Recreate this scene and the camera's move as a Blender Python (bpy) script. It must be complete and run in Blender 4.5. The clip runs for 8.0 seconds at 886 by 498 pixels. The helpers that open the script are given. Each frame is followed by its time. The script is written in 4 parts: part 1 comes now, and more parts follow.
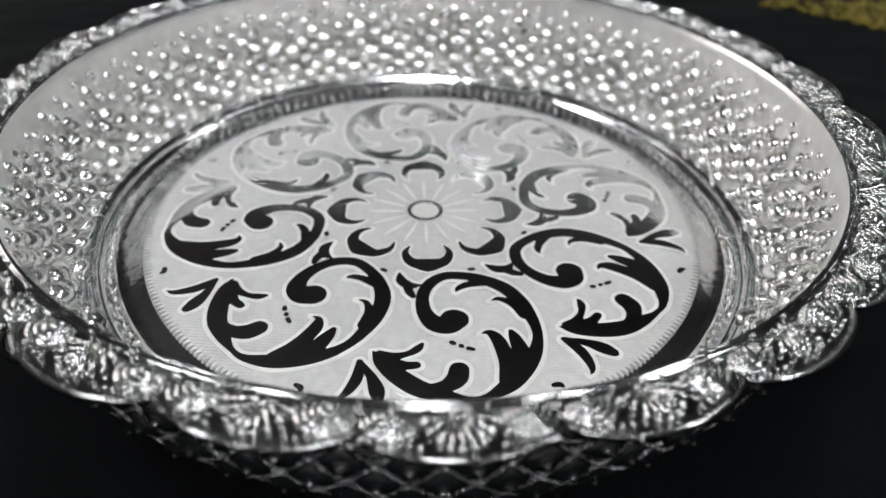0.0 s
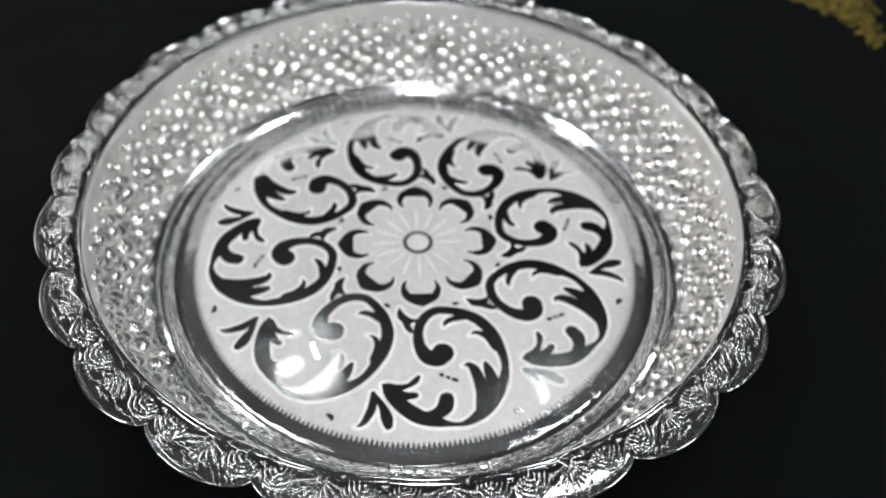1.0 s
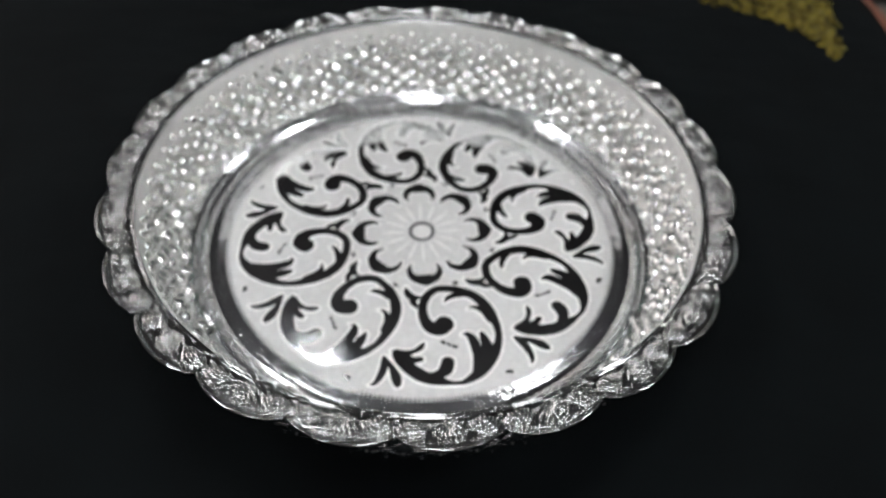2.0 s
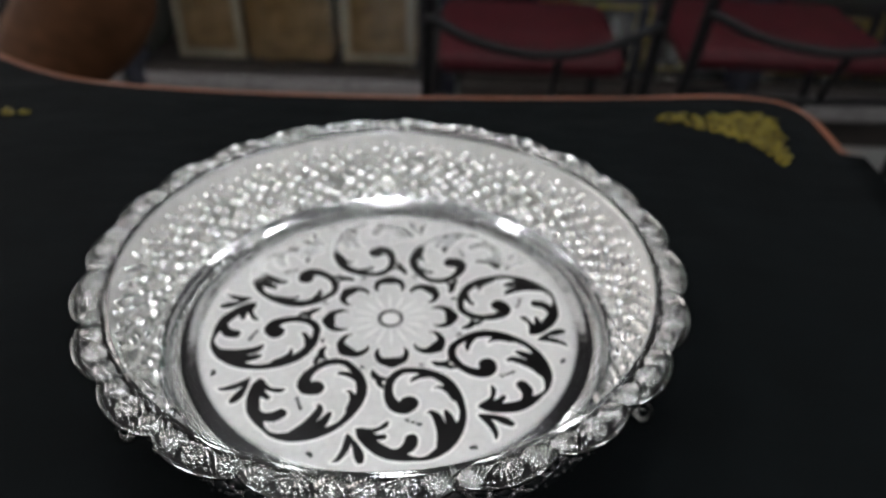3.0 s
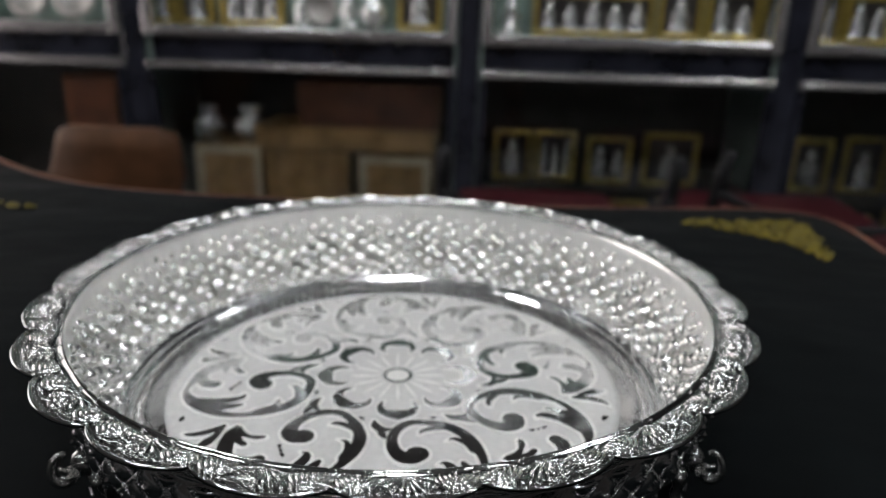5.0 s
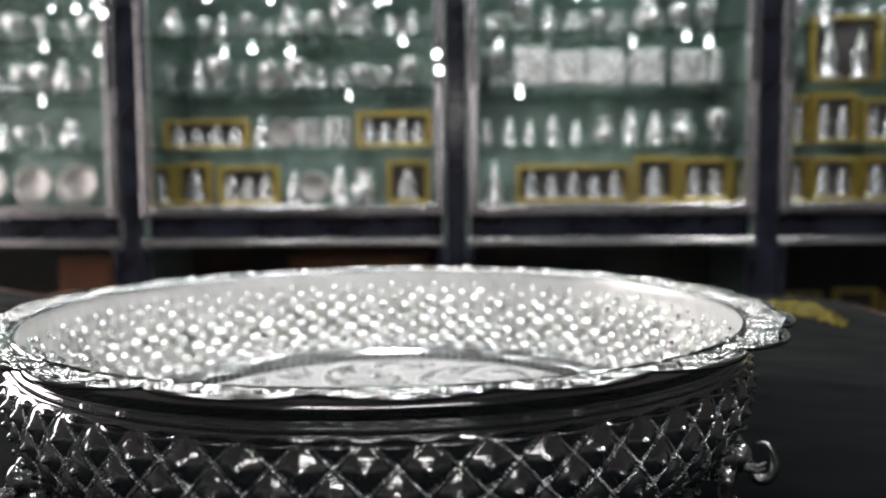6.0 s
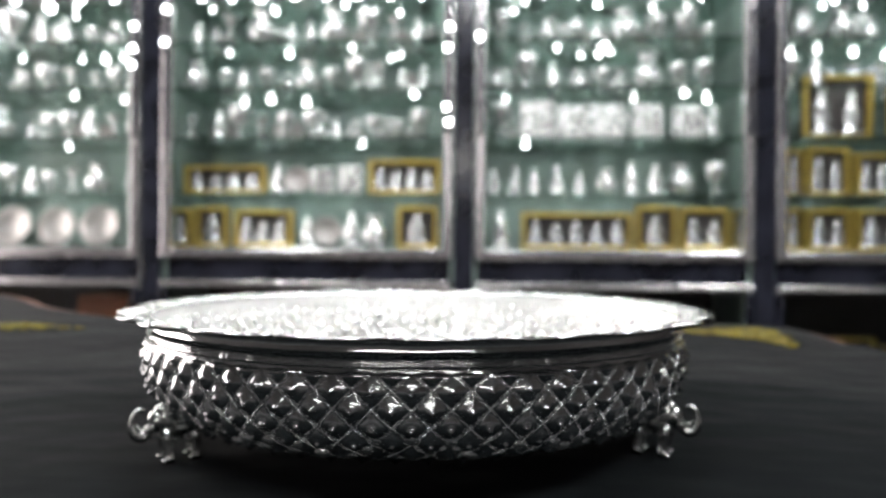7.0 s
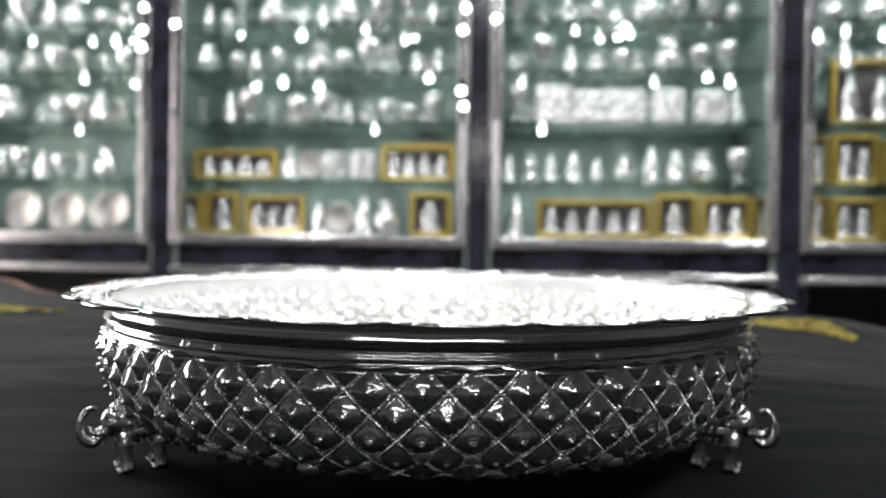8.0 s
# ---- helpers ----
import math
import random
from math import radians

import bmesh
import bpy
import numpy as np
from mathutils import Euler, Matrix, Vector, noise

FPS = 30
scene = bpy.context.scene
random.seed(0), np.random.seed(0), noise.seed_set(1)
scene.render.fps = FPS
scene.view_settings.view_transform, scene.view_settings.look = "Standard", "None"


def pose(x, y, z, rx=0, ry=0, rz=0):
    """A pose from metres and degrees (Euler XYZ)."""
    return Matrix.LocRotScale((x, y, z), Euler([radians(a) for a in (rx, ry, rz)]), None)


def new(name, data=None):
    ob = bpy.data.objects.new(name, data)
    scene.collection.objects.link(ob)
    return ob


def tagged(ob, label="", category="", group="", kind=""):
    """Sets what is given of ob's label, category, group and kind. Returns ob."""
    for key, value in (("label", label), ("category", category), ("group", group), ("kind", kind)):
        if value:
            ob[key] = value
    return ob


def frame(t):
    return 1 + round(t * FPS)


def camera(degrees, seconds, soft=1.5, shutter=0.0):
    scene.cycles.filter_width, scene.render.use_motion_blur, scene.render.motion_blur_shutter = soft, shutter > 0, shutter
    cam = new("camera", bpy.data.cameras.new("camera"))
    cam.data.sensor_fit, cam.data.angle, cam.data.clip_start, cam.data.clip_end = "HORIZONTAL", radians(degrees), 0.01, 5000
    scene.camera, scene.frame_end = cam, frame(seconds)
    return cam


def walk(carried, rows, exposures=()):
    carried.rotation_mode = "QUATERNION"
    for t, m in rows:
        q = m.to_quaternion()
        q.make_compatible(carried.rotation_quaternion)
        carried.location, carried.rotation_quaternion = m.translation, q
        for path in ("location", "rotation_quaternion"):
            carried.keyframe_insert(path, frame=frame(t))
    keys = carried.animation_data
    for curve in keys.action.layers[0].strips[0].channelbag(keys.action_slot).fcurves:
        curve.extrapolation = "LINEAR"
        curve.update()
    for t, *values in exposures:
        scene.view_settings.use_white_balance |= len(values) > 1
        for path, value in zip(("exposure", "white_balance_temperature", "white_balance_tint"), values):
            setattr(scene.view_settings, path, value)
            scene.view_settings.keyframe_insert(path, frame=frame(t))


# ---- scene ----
cam = camera(65.34, 8.0)
# seconds, eye, yaw, pitch, roll
ROWS = [
    (0.0, 0.0136, -0.1586, 0.1192, 2.98, -37.30, 1.94),
    (0.5, 0.0158, -0.1483, 0.1695, 3.99, -47.02, 1.52),
    (1.0, 0.0090, -0.1546, 0.1888, 0.12, -49.37, 3.72),
    (1.5, 0.0098, -0.1680, 0.2058, 0.20, -48.77, 3.34),
    (2.8, 0.0202, -0.2022, 0.2033, 1.24, -40.17, 1.86),
    (3.0, 0.0242, -0.2048, 0.1959, 1.17, -36.10, 1.69),
    (3.5, 0.0257, -0.2093, 0.1732, 1.46, -34.13, 1.93),
    (4.0, 0.0224, -0.2040, 0.1662, 1.37, -32.39, 1.83),
    (4.5, 0.0215, -0.2062, 0.1458, 1.55, -29.66, 2.37),
    (4.7, 0.0235, -0.2074, 0.1407, 2.10, -24.79, 2.33),
    (5.8, 0.0247, -0.2034, 0.0821, 3.07, -8.16, -0.14),
    (6.0, 0.0237, -0.2041, 0.0739, 2.37, -3.70, -0.38),
    (6.5, 0.0217, -0.2264, 0.0667, 3.03, -0.69, 0.15),
    (7.0, 0.0228, -0.2690, 0.0669, 2.86, 0.22, 0.42),
    (7.5, 0.0227, -0.2705, 0.0663, 1.91, 0.39, 0.78),
    (8.0, 0.0193, -0.2286, 0.0610, 3.94, -0.65, 0.83),
]
walk(cam, [(t, pose(x, y, z, 90 + pitch, 0, yaw) @ pose(0, 0, 0, 0, 0, roll)) for t, x, y, z, yaw, pitch, roll in ROWS],
     exposures=[(0.0, -0.05), (3.5, -0.05), (4.7, -0.12), (5.8, 0.3), (6.5, 0.95), (7.0, 1.2), (8.0, 1.3)])
cam.data.dof.use_dof = True
cam.data.dof.focus_distance = 0.142
cam.data.dof.aperture_fstop = 13.2

# ---- light ----
world = bpy.data.worlds.new("world")
scene.world = world
world.use_nodes = True
world.node_tree.nodes["Background"].inputs[0].default_value = (0.6, 0.7, 0.8, 1)
world.node_tree.nodes["Background"].inputs[1].default_value = 0.03


# ---- materials ----
def mat(name, colour, rough=0.5, metal=0.0, noise_scale=0, spread=0.15, bump=0.0, bump_scale=0, rough_spread=0.0, coat=0.0):
    m = bpy.data.materials.new(name)
    m.use_nodes = True
    nt = m.node_tree
    b = nt.nodes["Principled BSDF"]
    b.inputs["Base Color"].default_value = (*colour, 1)
    b.inputs["Roughness"].default_value = rough
    b.inputs["Metallic"].default_value = metal
    b.inputs["Coat Weight"].default_value = coat
    tex = nt.nodes.new("ShaderNodeTexCoord")
    if noise_scale:
        n = nt.nodes.new("ShaderNodeTexNoise")
        n.inputs["Scale"].default_value = noise_scale
        n.inputs["Detail"].default_value = 6
        nt.links.new(tex.outputs["Object"], n.inputs["Vector"])
        r = nt.nodes.new("ShaderNodeValToRGB")
        r.color_ramp.elements[0].position, r.color_ramp.elements[1].position = 0.3, 0.7
        r.color_ramp.elements[0].color = (*[c * (1 - spread) for c in colour], 1)
        r.color_ramp.elements[1].color = (*[min(1, c * (1 + spread)) for c in colour], 1)
        nt.links.new(n.outputs["Fac"], r.inputs["Fac"])
        nt.links.new(r.outputs["Color"], b.inputs["Base Color"])
        if rough_spread:
            mr = nt.nodes.new("ShaderNodeMapRange")
            mr.inputs["To Min"].default_value = max(0.02, rough - rough_spread)
            mr.inputs["To Max"].default_value = min(1, rough + rough_spread)
            nt.links.new(n.outputs["Fac"], mr.inputs["Value"])
            nt.links.new(mr.outputs["Result"], b.inputs["Roughness"])
    if bump:
        n2 = nt.nodes.new("ShaderNodeTexNoise")
        n2.inputs["Scale"].default_value = bump_scale
        n2.inputs["Detail"].default_value = 4
        nt.links.new(tex.outputs["Object"], n2.inputs["Vector"])
        bp = nt.nodes.new("ShaderNodeBump")
        bp.inputs["Strength"].default_value = bump
        bp.inputs["Distance"].default_value = 0.3 / bump_scale
        nt.links.new(n2.outputs["Fac"], bp.inputs["Height"])
        nt.links.new(bp.outputs["Normal"], b.inputs["Normal"])
    return m


def glow(name, colour, strength):
    m = bpy.data.materials.new(name)
    m.use_nodes = True
    b = m.node_tree.nodes["Principled BSDF"]
    b.inputs["Base Color"].default_value = (0.8, 0.8, 0.8, 1)
    b.inputs["Emission Color"].default_value = (*colour, 1)
    b.inputs["Emission Strength"].default_value = strength
    return m


def glass(name, colour, rough=0.0):
    m = bpy.data.materials.new(name)
    m.use_nodes = True
    b = m.node_tree.nodes["Principled BSDF"]
    b.inputs["Base Color"].default_value = (*colour, 1)
    b.inputs["Roughness"].default_value = rough
    b.inputs["Transmission Weight"].default_value = 1.0
    b.inputs["IOR"].default_value = 1.45
    return m


SILVER = mat("polished_silver", (0.80, 0.80, 0.79), 0.11, 1.0, 140, 0.08, 0.03, 260, 0.05)
# rim ground coloured dark in place of dark reflections; its relief stays bright
RIM = mat("dark_ground_silver", (0.47, 0.475, 0.47), 0.12, 1.0, 200, 0.08, 0.0, 0, 0.04)
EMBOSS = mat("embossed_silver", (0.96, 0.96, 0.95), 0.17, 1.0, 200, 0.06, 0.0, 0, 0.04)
STEPPED = mat("polished_step_silver", (0.80, 0.81, 0.82), 0.13, 1.0, 90, 0.08, 0.12, 220, 0.04)
BRIGHT = mat("mirror_silver", (0.84, 0.85, 0.86), 0.08, 1.0, 90, 0.08, 0.03, 120, 0.04)
MATTE = mat("matte_silver", (0.69, 0.69, 0.68), 0.55, 0.65, 500, 0.07, 0.25, 2500, 0.08)
SATIN = mat("frosted_silver", (0.90, 0.90, 0.88), 0.32, 0.67, 160, 0.05, 0.03, 500, 0.06)
CORD = mat("beaded_cord_silver", (0.78, 0.78, 0.77), 0.24, 0.95, 300, 0.15)
NECKBAND = mat("soft_polished_silver", (0.80, 0.80, 0.80), 0.12, 1.0, 90, 0.08, 0.03, 120, 0.05)
QUILTED = mat("quilted_silver", (0.70, 0.70, 0.70), 0.16, 1.0, 200, 0.08, 0.0, 0, 0.04)
KNOB = mat("bright_knob_silver", (0.90, 0.90, 0.88), 0.18, 0.92, 160, 0.05, 0.0, 0, 0.05)
BORDER = mat("satin_silver", (0.90, 0.90, 0.88), 0.42, 0.6, 300, 0.04)
DARK_SILVER = mat("oxidised_silver", (0.55, 0.55, 0.54), 0.22, 1.0, 300, 0.3, 0.1, 600, 0.1)
CLOTH = mat("black_cloth", (0.0022, 0.0031, 0.0036), 0.85, 0.0, 30, 0.3, 0.4, 1500)
CLOTH.node_tree.nodes["Principled BSDF"].inputs["Specular IOR Level"].default_value = 0.07
CLOTH.node_tree.nodes["Principled BSDF"].inputs["Sheen Weight"].default_value = 0.14
CLOTH.node_tree.nodes["Principled BSDF"].inputs["Sheen Roughness"].default_value = 0.25
BROWN = mat("brown_wood", (0.13, 0.046, 0.024), 0.4, 0.0, 25, 0.3, 0.05, 120)
GOLD = mat("gold_thread", (0.16, 0.125, 0.016), 0.42, 0.55, 300, 0.7, 0.8, 700)
CHAIRWOOD = mat("dark_brown_wood", (0.075, 0.033, 0.015), 0.65, 0.0, 25, 0.3, 0.05, 120)
CHROME = mat("brushed_steel", (0.46, 0.445, 0.45), 0.26, 0.85, 40, 0.2)
NAVY = mat("dark_blue_laminate", (0.014, 0.015, 0.022), 0.15, 0.0, 12, 0.5)
BACK = mat("green_mirror_back", (0.185, 0.245, 0.22), 0.35, 0.3, 9, 0.3)
SHELF = glass("green_glass_shelf", (0.78, 0.92, 0.85), 0.02)
FRAME_GOLD = mat("gilt_frame", (0.46, 0.34, 0.075), 0.30, 0.75, 60, 0.3)
DARKWOOD = mat("dark_interior", (0.02, 0.016, 0.014), 0.5, 0.0, 15, 0.4)
CARTON = mat("tan_board", (0.42, 0.27, 0.12), 0.6, 0.0, 18, 0.3)
PALE = mat("pale_trim", (0.62, 0.54, 0.38), 0.5, 0.0, 30, 0.2)
REDSEAT = mat("dark_red_vinyl", (0.038, 0.003, 0.006), 0.6, 0.0, 40, 0.25, 0.2, 300)
BLACKMETAL = mat("black_metal", (0.006, 0.006, 0.007), 0.5, 0.0, 50, 0.3)
FLOORTILE = mat("grey_floor_tile", (0.20, 0.20, 0.195), 0.15, 0.0, 6, 0.2)
WALL = mat("dark_paint", (0.04, 0.036, 0.034), 0.7, 0.0, 5, 0.2)
CEIL = mat("dark_ceiling", (0.05, 0.05, 0.053), 0.8, 0.0, 4, 0.15)
for m in (CHAIRWOOD, REDSEAT, BLACKMETAL, CARTON):
    m.node_tree.nodes["Principled BSDF"].inputs["Specular IOR Level"].default_value = 0.2
SMOKED = glass("smoked_glass", (0.74, 0.75, 0.75))
LED = glow("white_led", (0.95, 1.0, 1.0), 14.0)
GLINT_SOFT = glow("soft_glint", (0.95, 1.0, 1.0), 12.0)
PANEL = glow("cool_led_panel", (0.97, 0.98, 1.0), 50.0)
FILL_PANEL = glow("dim_fill_panel", (0.97, 0.98, 1.0), 28.0)


# ---- helpers for building ----
def empty(name, m=None, label="", category="", group="", kind=""):
    ob = new(name)
    if m is not None:
        ob.matrix_basis = m
    return tagged(ob, label, category, group, kind)


def mesh_of(name, bm, material, smooth=False):
    bmesh.ops.recalc_face_normals(bm, faces=bm.faces)
    me = bpy.data.meshes.new(name)
    bm.to_mesh(me)
    bm.free()
    me.materials.append(material)
    if smooth:
        me.shade_smooth()
    return me


def part(name, bm, material, parent, label="", smooth=False):
    ob = new(name, mesh_of(name, bm, material, smooth))
    ob.parent = parent
    return tagged(ob, label)


def thing(name, bm, material, label, category, group="", kind="", m=None, smooth=False):
    ob = new(name, mesh_of(name, bm, material, smooth))
    if m is not None:
        ob.matrix_basis = m
    return tagged(ob, label, category, group, kind)


def box(bm, x0, x1, y0, y1, z0, z1, bevel=0.0):
    r = bmesh.ops.create_cube(bm, size=1.0, matrix=Matrix.LocRotScale(((x0 + x1) / 2, (y0 + y1) / 2, (z0 + z1) / 2), None, (x1 - x0, y1 - y0, z1 - z0)))
    if bevel:
        es = {e for v in r["verts"] for e in v.link_edges}
        bmesh.ops.bevel(bm, geom=list(es), offset=bevel, segments=2, affect="EDGES", profile=0.5)
    return bm


def boxed(x0, x1, y0, y1, z0, z1, bevel=0.0):
    return box(bmesh.new(), x0, x1, y0, y1, z0, z1, bevel)


def lathe(bm, prof, n=48, closed=False):
    """Turns a profile of (r, z) round the z axis."""
    rings = []
    for r, z in prof:
        if r < 1e-6:
            rings.append([bm.verts.new((0, 0, z))])
        else:
            rings.append([bm.verts.new((r * math.cos(2 * math.pi * k / n), r * math.sin(2 * math.pi * k / n), z)) for k in range(n)])
    pairs = list(zip(rings, rings[1:])) + ([(rings[-1], rings[0])] if closed else [])
    for a, b in pairs:
        for k in range(n):
            k2 = (k + 1) % n
            if len(a) == 1 and len(b) > 1:
                bm.faces.new((a[0], b[k], b[k2]))
            elif len(b) == 1 and len(a) > 1:
                bm.faces.new((a[k], a[k2], b[0]))
            elif len(a) > 1:
                bm.faces.new((a[k], a[k2], b[k2], b[k]))
    return bm


def tube(bm, pts, radii, n=8):
    """A tapered tube along points."""
    pts = [Vector(p) for p in pts]
    if not hasattr(radii, "__len__"):
        radii = [radii] * len(pts)
    rings, side = [], None
    for i, p in enumerate(pts):
        d = (pts[min(i + 1, len(pts) - 1)] - pts[max(i - 1, 0)]).normalized()
        if side is None:
            side = d.orthogonal().normalized()
        side = (side - d * side.dot(d)).normalized()
        up = d.cross(side)
        rings.append([bm.verts.new(p + radii[i] * (math.cos(2 * math.pi * k / n) * side + math.sin(2 * math.pi * k / n) * up)) for k in range(n)])
    for a, b in zip(rings, rings[1:]):
        for k in range(n):
            bm.faces.new((a[k], a[(k + 1) % n], b[(k + 1) % n], b[k]))
    bm.faces.new(rings[0][::-1])
    bm.faces.new(rings[-1])
    return bm


def ball(bm, c, r, u=10, v=6):
    r = (r, r, r) if not hasattr(r, "__len__") else r
    bmesh.ops.create_uvsphere(bm, u_segments=u, v_segments=v, radius=1, matrix=Matrix.LocRotScale(c, None, r))
    return bm


def plate(bm, outline, z0, z1):
    """A flat plate with the outline, from z0 to z1."""
    lo = [bm.verts.new((x, y, z0)) for x, y in outline]
    hi = [bm.verts.new((x, y, z1)) for x, y in outline]
    n = len(outline)
    for k in range(n):
        bm.faces.new((lo[k], lo[(k + 1) % n], hi[(k + 1) % n], hi[k]))
    bm.faces.new(hi)
    bm.faces.new(lo[::-1])
    return bm


def spline(pts, n):
    """Catmull-Rom through points, n steps a span."""
    pts = [Vector(p) for p in pts]
    q = [2 * pts[0] - pts[1], *pts, 2 * pts[-1] - pts[-2]]
    out = []
    for i in range(1, len(q) - 2):
        for k in range(n):
            t = k / n
            out.append(0.5 * (2 * q[i] + (q[i + 1] - q[i - 1]) * t + (2 * q[i - 1] - 5 * q[i] + 4 * q[i + 1] - q[i + 2]) * t * t + (3 * q[i] - q[i - 1] - 3 * q[i + 1] + q[i + 2]) * t ** 3))
    out.append(pts[-1])
    return out


def from_arrays(name, verts, faces, material, smooth=True):
    me = bpy.data.meshes.new(name)
    me.from_pydata(verts.reshape(-1, 3).tolist(), [], faces.tolist())
    me.materials.append(material)
    if smooth:
        me.shade_smooth()
    return me


def part_mesh(name, me, parent, label=""):
    ob = new(name, me)
    ob.parent = parent
    return tagged(ob, label)


def grid_faces(m, n):
    """Quads of m rings of n points, closed round."""
    i, j = np.meshgrid(np.arange(m - 1), np.arange(n), indexing="ij")
    k = (j + 1) % n
    return np.stack([i * n + j, i * n + k, (i + 1) * n + k, (i + 1) * n + j], -1).reshape(-1, 4)

# soft folds in the cloth
nt = CLOTH.node_tree
folds = nt.nodes.new("ShaderNodeTexNoise")
folds.inputs["Scale"].default_value = 9
folds.inputs["Detail"].default_value = 3
stretch = nt.nodes.new("ShaderNodeMapping")
stretch.inputs["Scale"].default_value = (0.8, 1.5, 1)
drape = nt.nodes.new("ShaderNodeBump")
drape.inputs["Strength"].default_value = 0.45
drape.inputs["Distance"].default_value = 0.012
tc = [n for n in nt.nodes if n.bl_idname == "ShaderNodeTexCoord"][0]
weave = [n for n in nt.nodes if n.bl_idname == "ShaderNodeBump" and n != drape][0]
nt.links.new(tc.outputs["Object"], stretch.inputs["Vector"])
nt.links.new(stretch.outputs["Vector"], folds.inputs["Vector"])
nt.links.new(folds.outputs["Fac"], drape.inputs["Height"])
nt.links.new(drape.outputs["Normal"], weave.inputs["Normal"])


# ---- the room ----
FLOOR_Z = -0.77
CEIL_Z = 1.95
thing("floor", boxed(-4, 4, -6, 3.2, FLOOR_Z - 0.1, FLOOR_Z), FLOORTILE, "pale grey polished floor tiles", "floor", kind="structure")
thing("ceiling", boxed(-4, 4, -6, 3.2, CEIL_Z, CEIL_Z + 0.1), CEIL, "dim grey ceiling", "ceiling", kind="structure")
thing("wall_north", boxed(-4, 4, 2.2, 2.3, FLOOR_Z, CEIL_Z), WALL, "dark wall behind the cabinets", "wall", kind="structure")
thing("wall_south", boxed(-4, 4, -6.1, -6.0, FLOOR_Z, CEIL_Z), WALL, "dark plain wall", "wall", kind="structure")
thing("wall_west", boxed(-2.7, -2.6, -6, 3.2, FLOOR_Z, CEIL_Z), WALL, "dark plain wall", "wall", kind="structure")
thing("wall_east", boxed(4.0, 4.1, -6, 3.2, FLOOR_Z, CEIL_Z), WALL, "dark plain wall", "wall", kind="structure")


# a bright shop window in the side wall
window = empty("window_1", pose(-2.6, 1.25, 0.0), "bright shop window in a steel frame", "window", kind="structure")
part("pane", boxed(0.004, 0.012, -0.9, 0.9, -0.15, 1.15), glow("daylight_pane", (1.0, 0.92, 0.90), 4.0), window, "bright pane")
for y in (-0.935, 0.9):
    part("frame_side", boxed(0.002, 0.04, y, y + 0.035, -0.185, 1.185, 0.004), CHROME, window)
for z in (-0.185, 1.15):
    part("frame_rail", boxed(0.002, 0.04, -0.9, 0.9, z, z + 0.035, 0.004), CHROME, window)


# ---- ceiling and fill lights ----
def ceiling_or_fill_light(x, y, sx, sy, glowing=PANEL):
    e = empty("ceiling_or_fill_light", pose(x, y, CEIL_Z), "flat white ceiling lamp out of view, some added as fill", "lamp", "ceiling lamps")
    part("housing", boxed(-sx / 2 - 0.02, sx / 2 + 0.02, -sy / 2 - 0.02, sy / 2 + 0.02, -0.03, 0.0, 0.004), CHROME, e)
    part("diffuser", boxed(-sx / 2, sx / 2, -sy / 2, sy / 2, -0.036, -0.0305), glowing, e, "glowing white diffuser")
    return e


# these two are placed by their reflections in the bowl's floor
ceiling_or_fill_light(-0.43, 1.08, 0.085, 0.085)
ceiling_or_fill_light(0.38, 0.98, 0.08, 0.08)
# the remaining lamps are unseen, added to brighten the bowl and its surroundings
ceiling_or_fill_light(-1.3, 1.0, 0.09, 0.09)
ceiling_or_fill_light(1.2, 1.0, 0.15, 0.15)
ceiling_or_fill_light(0.0, 0.05, 0.25, 0.25)
for lx in (-1.0, 0.1, 1.2):
    ceiling_or_fill_light(lx, -1.3, 0.30, 0.30, FILL_PANEL)
ceiling_or_fill_light(-1.2, 0.0, 0.30, 0.30)
ceiling_or_fill_light(1.7, -0.2, 0.38, 0.38)

# unseen strip added behind the camera to draw bright lines on the bowl's neck
fill_strip = empty("fill_light_strip", pose(0.4, -5.98, 1.35), "long white light strip added high on the unseen wall", "lamp")
part("housing", boxed(-2.55, 2.55, -0.02, 0.06, -0.08, 0.08, 0.006), CHROME, fill_strip)
part("diffuser", boxed(-2.5, 2.5, 0.0605, 0.066, -0.055, 0.055), glow("fill_strip_face", (1.0, 0.98, 0.96), 10.0), fill_strip, "glowing white diffuser")

# ---- the table ----
tilt = Matrix(((1, 0, 0.0036, 0), (0, 1, -0.0662, 0), (-0.0036, 0.0662, 1, 0), (0, 0, 0, 1)))
EDGE = [(-0.75, 0.40), (-0.55, 0.385), (-0.39, 0.32), (-0.31, 0.255), (-0.25, 0.220), (-0.20, 0.206), (-0.12, 0.201), (-0.02, 0.203), (0.07, 0.209), (0.142, 0.216),
        (0.196, 0.222), (0.229, 0.2155), (0.2432, 0.195), (0.2468, 0.155), (0.248, 0.116), (0.249, -0.2), (0.249, -0.72), (0.225, -0.75), (-0.75, -0.75)]


def outline(pts, inset, n=6):
    o = spline([(x, y, 0) for x, y in pts], n)
    res = []
    for i, p in enumerate(o):
        d = (o[(i + 1) % len(o)] - o[i - 1])
        nrm = Vector((-d.y, d.x, 0)).normalized()
        res.append((p.x - nrm.x * inset, p.y - nrm.y * inset))
    return res


table = empty("table", Matrix.Translation((0, 0, 0.0046)) @ tilt, "low table with a black cloth top and a brown wooden edge", "table")
part("tabletop", plate(bmesh.new(), outline(EDGE, -0.0), -0.022, -0.0015), BROWN, table, "brown wooden board")
part("cloth", plate(bmesh.new(), outline(EDGE, 0.0066), -0.001, 0.0), CLOTH, table, "black cloth covering")
